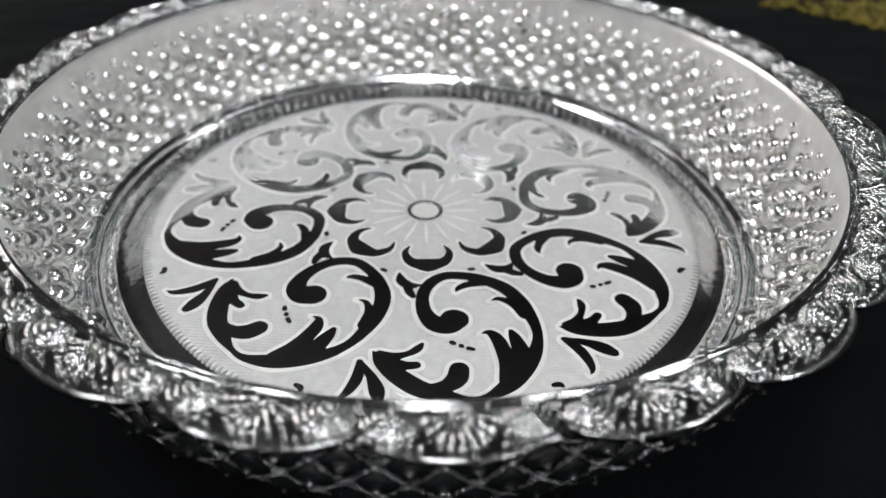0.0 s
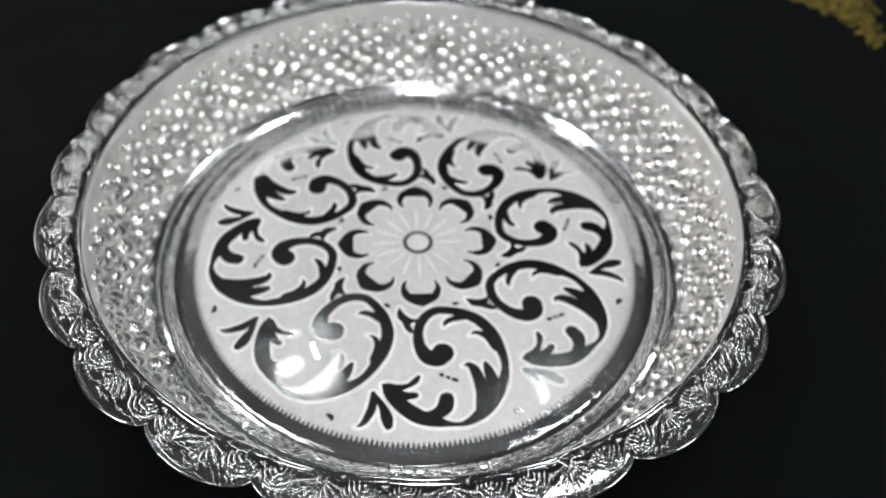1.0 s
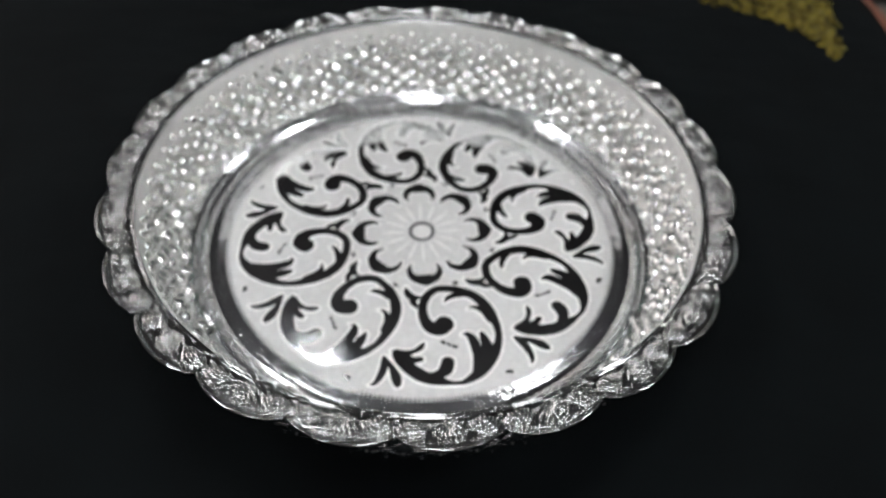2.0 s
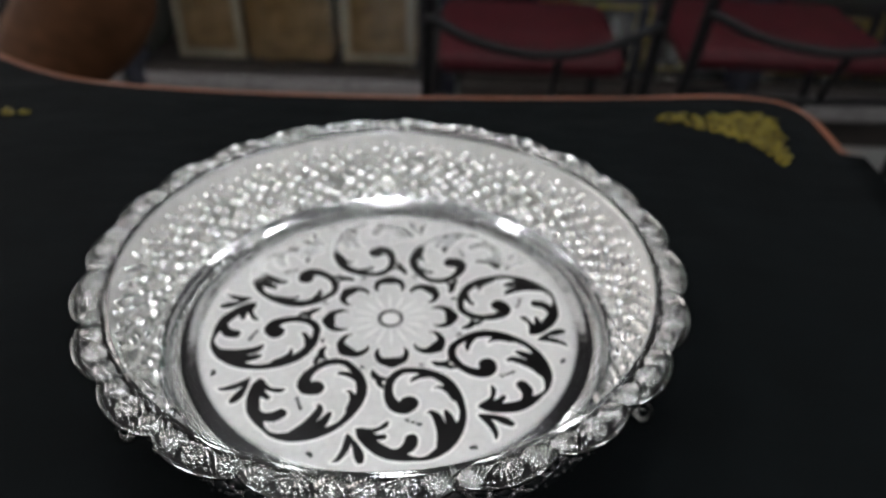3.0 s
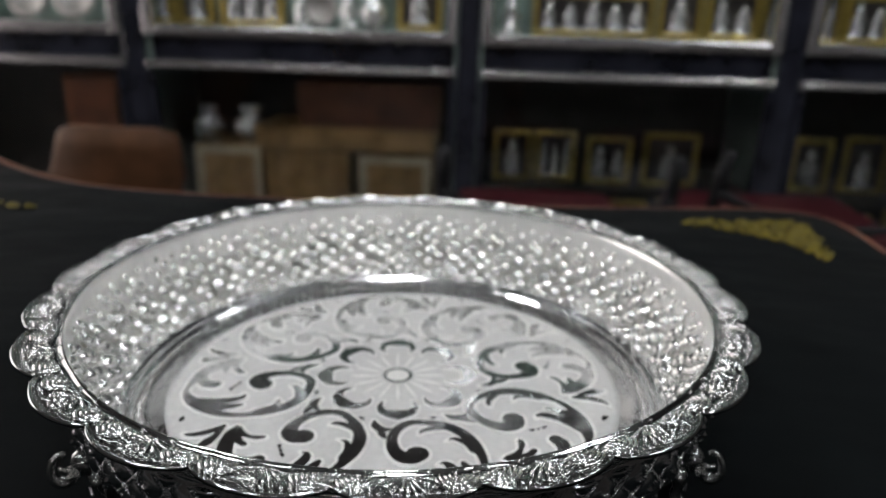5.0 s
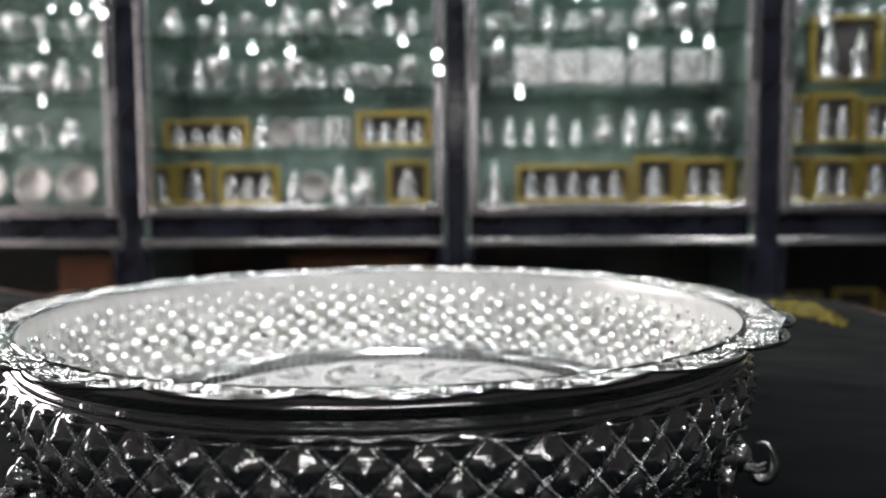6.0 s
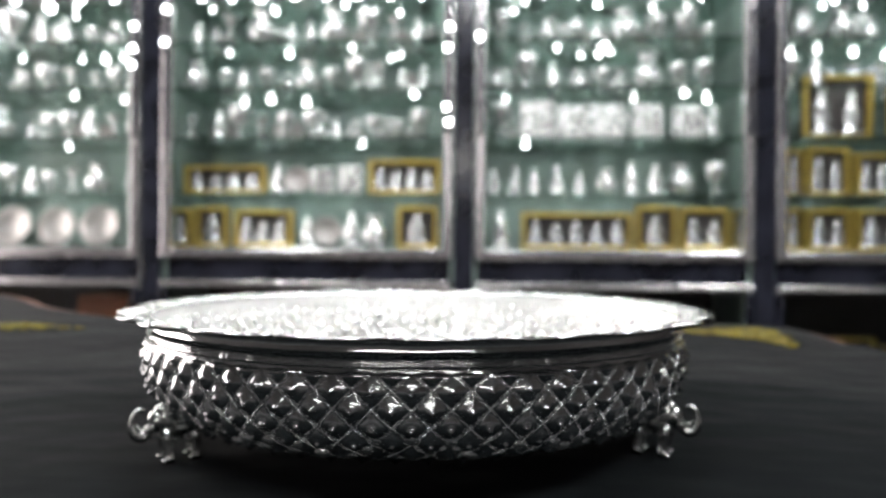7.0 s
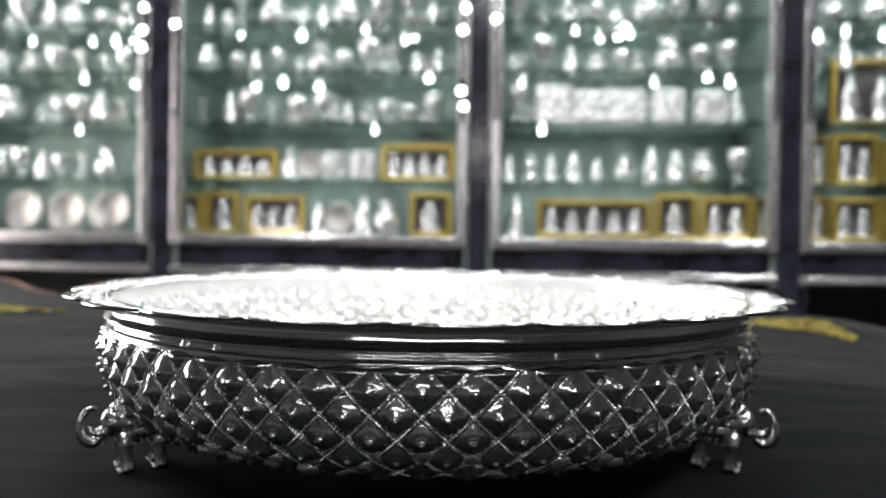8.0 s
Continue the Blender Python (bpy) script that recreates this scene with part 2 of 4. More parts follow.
for lx, ly in ((-0.65, 0.33), (0.2, 0.15), (-0.65, -0.68), (0.2, -0.68)):
    part("leg", boxed(lx - 0.025, lx + 0.025, ly - 0.025, ly + 0.025, -0.72, -0.022, 0.004), BROWN, table)


# ---- the bowl ----
bowl = empty("footed_bowl", None, "polished silver bowl with scalloped rim and diamond-embossed sides", "bowl")
ND = 61
ROW = 0.0049
TURN = math.radians(86.07)


def resample(pts, n):
    """Even steps along a smooth curve through (r, z) points."""
    c = spline([(r, z, 0) for r, z in pts], 12)
    acc = np.concatenate([[0.0], np.cumsum([(b - a).length for a, b in zip(c, c[1:])])])
    s = np.linspace(0, acc[-1], n + 1)
    return np.stack([np.interp(s, acc, [p.x for p in c]), np.interp(s, acc, [p.y for p in c])], -1), acc[-1]


def sheet(name, prof, n, height, material):
    """A surface of revolution; height pushes each point along the profile's normal."""
    t = np.gradient(prof, axis=0)
    t /= np.linalg.norm(t, axis=1, keepdims=True)
    th = np.linspace(0, 2 * np.pi, n, endpoint=False)
    TH, I = np.meshgrid(th, np.arange(len(prof)))
    d = height(TH, I)
    r = prof[:, :1] + t[:, 1:] * d
    z = prof[:, 1:] - t[:, :1] * d
    return from_arrays(name, np.stack([r * np.cos(TH), r * np.sin(TH), z], -1), grid_faces(len(prof), n), material)


def waves(TH, I, seed, k=5):
    """Slow unevenness, like hand-beaten metal."""
    r = np.random.RandomState(seed)
    h = 0 * TH
    for _ in range(k):
        h = h + np.cos(r.randint(3, 40) * TH + r.uniform(0.05, 0.5) * I + r.uniform(0, 6.28)) / k
    return h


OUT = [(0.0796, 0.0115), (0.0862, 0.0124), (0.0920, 0.0160), (0.0955, 0.0212), (0.0972, 0.0270), (0.0976, 0.0322), (0.0974, 0.0368)]
NR = 150
LAT, LAT_LEN = resample(OUT, NR)


def lattice(TH, I):
    """Diamond quilting: pillows between the crossing cords, with beads on the cords and a boss in each pillow."""
    s = LAT_LEN * (1 - I / NR)
    u, v = (TH + TURN) * ND / (2 * np.pi), s / (2 * ROW)
    a, b = u + v, u - v
    fa, fb = np.abs(a - np.round(a)), np.abs(b - np.round(b))
    near = np.minimum(fa, fb)
    h = 0.0014 * np.abs(np.sin(np.pi * a) * np.sin(np.pi * b)) ** 0.55
    w = 0.035
    h = h + np.where(near < w, 0.0006 * np.sqrt(np.clip(1 - (near / w) ** 2, 0, 1)), 0)
    ca, cb = a - np.floor(a) - 0.5, b - np.floor(b) - 0.5
    rad = np.hypot(ca, cb)
    h = h + 0.0009 * np.clip(1 - (rad / 0.125) ** 2, 0, 1) + 0.00022 * np.exp(-((rad - 0.16) / 0.02) ** 2)
    top = np.clip((s - 0.0004) / 0.0012, 0, 1)
    return h * np.clip(I / 22, 0, 1) * np.clip(top + 0.3, 0, 1) * np.clip((NR - I) / 4, 0, 1) + 0.00010 * waves(TH, I, 1)


part_mesh("outer_wall", sheet("outer_wall", LAT, ND * 26, lattice, QUILTED), bowl, "silver wall embossed with diamonds")


def cord_beads():
    """Small beads strung along the crossing cords of the quilted wall."""
    lon, lat = np.linspace(0, 2 * np.pi, 6, endpoint=False), np.linspace(0.05, np.pi - 0.05, 5)
    unit = np.array([(math.sin(v) * math.cos(u), math.sin(v) * math.sin(u), math.cos(v)) for v in lat for u in lon])
    faces, out, rs = grid_faces(5, 6), [], np.random.RandomState(5)
    t = np.gradient(LAT, axis=0)
    t /= np.linalg.norm(t, axis=1, keepdims=True)
    n = int(LAT_LEN / 0.00052)
    for j in range(4, n - 2):
        s = LAT_LEN * j / n
        x = NR * (1 - s / LAT_LEN)
        i = min(int(x), NR - 1)
        p = LAT[i] + (LAT[i + 1] - LAT[i]) * (x - i)
        fade = min(1.0, x / 22)
        for side in (-1, 1):
            for k in range(ND):
                az = (k + side * s / (2 * ROW)) * 2 * math.pi / ND - TURN
                d = 0.0006 * fade + rs.uniform(-0.00008, 0.00008)
                r, z = p[0] + t[i, 1] * d, p[1] - t[i, 0] * d
                out.append(unit * 0.00031 * rs.uniform(0.85, 1.15) + np.array((r * math.cos(az), r * math.sin(az), z)))
    return from_arrays("beaded_cord", np.concatenate(out), np.concatenate([faces + 30 * q for q in range(len(out))]), CORD)


tagged(part_mesh("beaded_cord", cord_beads(), bowl, "fine beaded cords crossing over the wall"), kind="stuff")
NECK, _ = resample([(0.0974, 0.0368), (0.0973, 0.0373), (0.0965, 0.0377), (0.0961, 0.0382), (0.0968, 0.0388), (0.0979, 0.0394), (0.0974, 0.0402), (0.0965, 0.0410), (0.0962, 0.0420), (0.0962, 0.0432), (0.0967, 0.0447)], 64)
part_mesh("neck_band", sheet("neck_band", NECK, 480, lambda TH, I: 0.00009 * waves(TH, I * 0.25, 2, 7), NECKBAND), bowl, "smooth polished band under the rim")
part("base_ring", lathe(bmesh.new(), [(0.0, 0.0099), (0.072, 0.0099), (0.077, 0.0100), (0.0796, 0.0103), (0.0809, 0.0109), (0.0812, 0.0116), (0.0806, 0.0122), (0.0796, 0.0124)], 160), SILVER, bowl, "", True)

# inside wall, with the lattice showing from behind
NI = 120
INN, INN_LEN = resample([(0.0880, 0.0137), (0.0910, 0.0162), (0.0938, 0.0208), (0.0952, 0.0260), (0.0958, 0.0315), (0.0956, 0.0373), (0.0955, 0.0428), (0.0960, 0.0447)], NI)


def inner(TH, I):
    s = INN_LEN * I / NI
    u, v = (TH + TURN) * ND / (2 * np.pi), s / (2 * ROW)
    a, b = u + v, u - v
    ca, cb = a - np.floor(a) - 0.5, b - np.floor(b) - 0.5
    rad = np.hypot(ca, cb * 1.0)
    near = np.minimum(np.abs(a - np.round(a)), np.abs(b - np.round(b)))
    h = -0.0003 * np.clip(1 - near / 0.16, 0, 1) * np.clip((0.0245 - s) / 0.006, 0, 1) * np.clip(I / 5, 0, 1)
    soft = 0.00045 * np.cos(2 * np.pi * a) * np.cos(2 * np.pi * b) * np.clip((0.031 - s) / 0.006, 0, 1)
    return h + soft + 0.00002 * waves(TH, I * 0.1, 3, 5)


part_mesh("inner_wall", sheet("inner_wall", INN, ND * 26, inner, SATIN), bowl, "frosted inner wall with rows of raised bumps")

# rounded bumps, in rows that shrink towards the rim
rb = np.random.RandomState(21)
lon, lat = np.linspace(0, 2 * np.pi, 12, endpoint=False), np.linspace(0.02, np.pi - 0.02, 8)
unit = np.array([(math.sin(v) * math.cos(u), math.sin(v) * math.sin(u), math.cos(v)) for v in lat for u in lon])
knob, caps = [], grid_faces(8, 12)
NB = 68
for row in range(10):
    s_at = 0.0012 + 0.0030 * row
    size = (0.9, 1.0, 1.05, 1.05, 1.0, 0.93, 0.82, 0.68, 0.54, 0.40)[row]
    i = int(s_at / INN_LEN * NI)
    p, t = INN[i], INN[i + 1] - INN[i]
    t = t / np.linalg.norm(t)
    for k in range(NB):
        az = (k + 0.5 * (row % 2)) * 2 * math.pi / NB - TURN + rb.uniform(-0.016, 0.016)
        g = size * rb.uniform(0.66, 1.16)
        e = unit * np.array((0.0030, 0.0033, 0.0027)) * g
        along, out = e[:, 2] + 0.35 * e[:, 0] + rb.uniform(-0.0007, 0.0007), e[:, 0]
        r = p[0] + t[0] * along + t[1] * out - 0.0010 * g * t[1]
        z = p[1] + t[1] * along - t[0] * out
        knob.append(np.stack([r * math.cos(az) - e[:, 1] * math.sin(az), r * math.sin(az) + e[:, 1] * math.cos(az), z], -1))
bump = part_mesh("bump_relief", from_arrays("bump_relief", np.concatenate(knob), np.concatenate([caps + 96 * k for k in range(len(knob))]), KNOB), bowl, "rows of rounded bumps on the inner wall")
tagged(bump, kind="stuff")

# flange with 23 scallops
SC, NL, NT = 23, 64, 36


def flange():
    th = np.linspace(0, 2 * np.pi, SC * NL, endpoint=False)
    TH, T = np.meshgrid(th, np.linspace(0, 1, NT))
    w = (TH + np.pi / 2) * SC / (2 * np.pi)
    c = w - np.floor(w)
    one = np.sin(np.floor(w) * 7.3)
    lobe = np.abs(np.sin(np.pi * c)) ** 0.6
    r_out = 0.1034 + 0.0042 * lobe + 0.0003 * one
    r = 0.0960 + (r_out - 0.0960) * T
    z = 0.0447 + 0.0024 * T - 0.0012 * T * T
    x, y = (c - 0.5) * 2 * np.pi / SC * r, r - 0.0960
    dish = np.clip((T - 0.06) / 0.06, 0, 1) * np.clip((0.93 - T) / 0.04, 0, 1)
    h = -0.0007 * dish
    h = h + 0.0004 * np.exp(-((T - 0.96) / 0.035) ** 2) + 0.0002 * np.exp(-((T - 0.03) / 0.03) ** 2)
    low = z - 0.0010 + 0.0005 * np.clip((T - 0.6) / 0.4, 0, 1)
    R = np.concatenate([r, r[::-1]])
    Z = np.concatenate([z + h, low[::-1]])
    A = np.concatenate([TH, TH[::-1]])
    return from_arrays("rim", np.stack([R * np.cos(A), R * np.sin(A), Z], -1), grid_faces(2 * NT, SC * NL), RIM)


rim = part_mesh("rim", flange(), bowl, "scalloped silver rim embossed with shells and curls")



def shell():
    """The ornament of one scallop: a fan of ribs with beads at their ends, an arch, and curling tongues on both sides."""
    bm = bmesh.new()

    def at(px, py):
        t = py / 0.0091
        return (px * 1.05, 0.0960 + py * 1.28, 0.0446 + 0.0024 * t - 0.0012 * t * t)

    for k in range(9):
        g = math.radians(-76 + 19 * k)
        sx, sy = math.sin(g) * 0.86, math.cos(g)
        tube(bm, [at(d * sx, 0.0018 + d * sy) for d in (0.0013, 0.0024, 0.0036, 0.0045)], [0.00018, 0.00028, 0.00036, 0.00032], 6)
        ball(bm, at(0.0053 * sx, 0.0018 + 0.0053 * sy), 0.00050, 8, 6)
    tube(bm, [at(0.0009 * math.sin(g), 0.0018 + 0.0009 * math.cos(g)) for g in [math.radians(-110 + 22 * k) for k in range(11)]], [0.0002] + [0.00032] * 9 + [0.0002], 6)
    for s in (-1, 1):
        for rr, half, wd in ((0.0011, 100, 0.00036), (0.0020, 92, 0.00040), (0.0029, 84, 0.00044), (0.0038, 74, 0.00050)):
            gs = [math.radians(half * (2 * k / 10 - 1)) for k in range(11)]
            tube(bm, [at(s * (0.0088 + rr * 1.08 * math.sin(g)), 0.0016 + rr * math.cos(g)) for g in gs], [wd * (0.35 + 0.65 * math.cos(g * 0.8)) for g in gs], 6)
        for px, py, rr in ((0.0088, 0.0016, 0.0004), (0.0052, 0.0066, 0.0004), (0.0066, 0.0064, 0.00036), (0.0080, 0.0062, 0.00036), (0.0096, 0.0060, 0.00034), (0.0040, 0.0009, 0.0004), (0.0124, 0.0012, 0.0004)):
            ball(bm, at(s * px, py), rr, 8, 6)
    return bm


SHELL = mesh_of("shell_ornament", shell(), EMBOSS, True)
for k in range(SC):
    ob = new("shell_ornament", SHELL)
    ob.parent = rim
    ob.matrix_basis = pose(0, 0, 0, 0, 0, -180 + 360 / SC * (k + 0.5))

# floor: steps, bead ring, matte disc
part("floor_ring", lathe(bmesh.new(), [(0.0700, 0.0105), (0.0750, 0.0105), (0.0768, 0.0103), (0.0790, 0.0104), (0.0812, 0.0110), (0.0824, 0.0118), (0.0830, 0.0127), (0.0838, 0.0130), (0.0846, 0.0125), (0.0852, 0.0127), (0.0860, 0.0138), (0.0868, 0.0139), (0.0874, 0.0133), (0.0881, 0.0137)], 240), STEPPED, bowl, "polished ring round the floor of the bowl", True)
BEAD = mesh_of("bead", ball(bmesh.new(), (0, 0, 0), (0.0014, 0.00125, 0.00125), 8, 6), SILVER, True)
for k in range(150):
    ob = new("bead", BEAD)
    ob.parent = bowl
    ob.matrix_basis = pose(0, 0, 0, 0, 0, 2.4 * k) @ pose(0.0808, 0, 0.0112)
bm = bmesh.new()
teeth = [(0.0752 + (0.0011 if k % 2 else -0.0011)) for k in range(640)]
plate(bm, [(teeth[k] * math.cos(math.pi * k / 320), teeth[k] * math.sin(math.pi * k / 320)) for k in range(640)], 0.0100, 0.0110)
disc = part("floor_disc", bm, MATTE, bowl, "matte silver floor plate with polished scrollwork")
disc.scale = (0.968, 0.968, 1)
nt = MATTE.node_tree
wave = nt.nodes.new("ShaderNodeTexWave")
wave.bands_direction = "Y"
wave.inputs["Scale"].default_value = 330
wave.inputs["Distortion"].default_value = 1.2
wave.inputs["Detail Scale"].default_value = 60
hatch = nt.nodes.new("ShaderNodeBump")
hatch.inputs["Strength"].default_value = 0.35
hatch.inputs["Distance"].default_value = 0.0003
coords = [n for n in nt.nodes if n.bl_idname == "ShaderNodeTexCoord"][0]
nt.links.new(coords.outputs["Object"], wave.inputs["Vector"])
nt.links.new(wave.outputs["Fac"], hatch.inputs["Height"])
grain = [n for n in nt.nodes if n.bl_idname == "ShaderNodeBump" and n != hatch][0]
nt.links.new(grain.outputs["Normal"], hatch.inputs["Normal"])
nt.links.new(hatch.outputs["Normal"], nt.nodes["Principled BSDF"].inputs["Normal"])
Z0 = 0.01098
STEP = 0.00024


def shape(name, strokes, grow, z0, z1, material):
    """One flat raised piece: all that lies within the tapered strokes, each a list of (x, y, half width)."""
    pts = np.concatenate([np.array([tuple(p) for p in spline(s, 10)]) for s in strokes])
    pts[:, 2] = np.maximum(pts[:, 2], 0.00005)
    x0, y0 = pts[:, 0].min() - 0.004, pts[:, 1].min() - 0.004
    nx, ny = int((pts[:, 0].max() + 0.004 - x0) / STEP) + 1, int((pts[:, 1].max() + 0.004 - y0) / STEP) + 1
    gx, gy = np.meshgrid(x0 + STEP * np.arange(nx), y0 + STEP * np.arange(ny), indexing="ij")
    f = np.full(gx.shape, 1.0)
    for px, py, w in pts:
        f = np.minimum(f, np.hypot(gx - px, gy - py) - w)
    f -= grow
    bm = bmesh.new()
    verts, edge = {}, {}

    def vert(key, x, y):
        if key not in verts:
            verts[key] = bm.verts.new((x, y, z1))
        return verts[key]

    inside = f < 0
    cells = np.argwhere(inside[:-1, :-1] | inside[1:, :-1] | inside[:-1, 1:] | inside[1:, 1:])
    for i, j in cells.tolist():
        ring = [(i, j), (i + 1, j), (i + 1, j + 1), (i, j + 1)]
        poly = []
        for a, b in zip(ring, ring[1:] + ring[:1]):
            fa, fb = f[a], f[b]
            if fa < 0:
                poly.append(vert(a, gx[a], gy[a]))
            if (fa < 0) != (fb < 0):
                t = fa / (fa - fb)
                poly.append(vert((min(a, b), max(a, b)), gx[a] + t * (gx[b] - gx[a]), gy[a] + t * (gy[b] - gy[a])))
        if len(poly) > 2:
            bm.faces.new(poly)
    rim_edges = [e for e in bm.edges if e.is_boundary]
    ext = bmesh.ops.extrude_edge_only(bm, edges=rim_edges)
    for v in [g for g in ext["geom"] if isinstance(g, bmesh.types.BMVert)]:
        v.co.z = z0
    return mesh_of(name, bm, material)


SCROLL = [
    [(0.0111, -0.0447, 0.0037), (0.0095, -0.0468, 0.0032), (0.0065, -0.0464, 0.0028), (0.0039, -0.0430, 0.0022), (0.0029, -0.0379, 0.0019), (0.0039, -0.0330, 0.0019), (0.0073, -0.0292, 0.0018), (0.0125, -0.0285, 0.0018), (0.0176, -0.0295, 0.0021), (0.0228, -0.0322, 0.0023), (0.0269, -0.0372, 0.0022), (0.0294, -0.0429, 0.0018), (0.0305, -0.0479, 0.0015), (0.0298, -0.0533, 0.0019), (0.0276, -0.0585, 0.0023), (0.0241, -0.0635, 0.0023), (0.0195, -0.0675, 0.0013), (0.0154, -0.0684, 0.0010), (0.0104, -0.0679, 0.0020), (0.0052, -0.0667, 0.0026), (0.0005, -0.0639, 0.0026), (-0.0037, -0.0601, 0.0021), (-0.0062, -0.0570, 0.0006)],
    [(0.0175, -0.0305, 0.0016), (0.0137, -0.0317, 0.0014), (0.0115, -0.0333, 0.0011), (0.0107, -0.0352, 0.0002)],
    [(0.0276, -0.0413, 0.0018), (0.0250, -0.0379, 0.0015), (0.0215, -0.0363, 0.0010), (0.0190, -0.0375, 0.0002)],
    [(0.0172, -0.0490, 0.0002), (0.0193, -0.0483, 0.0011), (0.0213, -0.0503, 0.0019), (0.0229, -0.0543, 0.0022), (0.0245, -0.0579, 0.0031), (0.0237, -0.0624, 0.0023)],
    [(0.0244, -0.0475, 0.0010), (0.0254, -0.0499, 0.0018), (0.0266, -0.0541, 0.0024), (0.0259, -0.0584, 0.0028)],
    [(0.0131, -0.0605, 0.0025), (0.0127, -0.0631, 0.0026), (0.0106, -0.0654, 0.0021), (0.0073, -0.0667, 0.0020), (0.0042, -0.0657, 0.0021)],
    [(-0.0048, -0.0571, 0.0010), (-0.0017, -0.0579, 0.0014), (0.0014, -0.0569, 0.0011), (0.0034, -0.0552, 0.0013), (0.0043, -0.0536, 0.0008)],
    [(-0.0021, -0.0599, 0.0021), (0.0010, -0.0604, 0.0016), (0.0028, -0.0602, 0.0014), (0.0037, -0.0600, 0.0013)],
]
BUD = [
    [(-0.0039, -0.0287, 0.0004), (-0.0030, -0.0319, 0.0016), (-0.0007, -0.0336, 0.0016), (0.0018, -0.0332, 0.0007), (0.0035, -0.0324, 0.0002)],
    [(-0.0014, -0.0337, 0.0014), (-0.0005, -0.0360, 0.0014), (0.0006, -0.0376, 0.0010)],
]
TREFOIL = [
    [(-0.0087, -0.0602, 0.0010), (-0.0085, -0.0646, 0.0016), (-0.0095, -0.0681, 0.0014), (-0.0110, -0.0705, 0.0009), (-0.0128, -0.0712, 0.0002)],
    [(-0.0085, -0.0605, 0.0010), (-0.0056, -0.0642, 0.0014), (-0.0039, -0.0678, 0.0020), (-0.0032, -0.0702, 0.0015)],
]
PETAL = [[(-0.0044, -0.0165, 0.0001), (-0.0058, -0.0200, 0.0009), (-0.0042, -0.0238, 0.0016), (0.0, -0.0250, 0.0023), (0.0042, -0.0238, 0.0016), (0.0058, -0.0200, 0.0009), (0.0044, -0.0165, 0.0001)], [(-0.0030, -0.0244, 0.0018), (0.0, -0.0252, 0.0026), (0.0030, -0.0244, 0.0018)], [(0.0, -0.0252, 0.0024), (0.0, -0.0278, 0.0003)]]
SPRIG = [
    [(0.0109, -0.0523, 0.0006), (0.0114, -0.0526, 0.0006)],
    [(0.0131, -0.0532, 0.0006), (0.0134, -0.0533, 0.0005)],
    [(0.0148, -0.0538, 0.0006), (0.0159, -0.0540, 0.0005)],
]
DOT = [[(0.0, -0.0712, 0.0006), (0.0012, -0.0715, 0.0007), (0.0016, -0.0722, 0.0004)]]
STUD = [[(-0.0002, -0.0292, 0.0007), (0.0006, -0.0294, 0.0006)]]


def ring_of(name, strokes, n, first, label="", border=0.0007):
    dark = shape(name, strokes, -0.0003 if border > 0.0006 else 0.0, Z0, Z0 + 0.00040, BRIGHT)
    pale = shape("border", strokes, border, Z0, Z0 + 0.00028, BORDER) if border else None
    for k in range(n):
        m = pose(0, 0, 0, 0, 0, first + 360 / n * k)
        ob = new(name, dark)
        ob.parent = disc
        ob.matrix_basis = m
        tagged(ob, label)
        if pale:
            ob = new("border", pale)
            ob.parent = disc
            ob.matrix_basis = m


ring_of("scroll", SCROLL, 8, 0, "polished curling leaf scroll")
ring_of("bud", BUD, 8, 0)
ring_of("trefoil", TREFOIL, 8, 0)
ring_of("petal", PETAL, 8, 7, "polished petal edge", 0.0005)
ring_of("sprig", SPRIG, 8, 0, "", 0.0)
ring_of("dot", DOT, 8, -17, "", 0.0)
ring_of("stud", STUD, 8, 29, "", 0.0)
VEIN = shape("vein", [[(0, -0.0062, 0.0002), (0, -0.0110, 0.00045), (0, -0.0158, 0.0002)]], 0, Z0, Z0 + 0.0003, BORDER)
for k in range(16):
    ob = new("vein", VEIN)
    ob.parent = disc
    ob.matrix_basis = pose(0, 0, 0, 0, 0, 7 + 22.5 * k)
part("flower_centre", lathe(bmesh.new(), [(0.0040, Z0), (0.0040, Z0 + 0.0004), (0.0051, Z0 + 0.0004), (0.0051, Z0)], 48), BRIGHT, disc)
part("flower_boss", lathe(bmesh.new(), [(0.0, Z0 + 0.0006), (0.0007, Z0 + 0.0005), (0.0009, Z0 + 0.0002), (0.0038, Z0 + 0.0002), (0.0039, Z0)], 32), BORDER, disc)


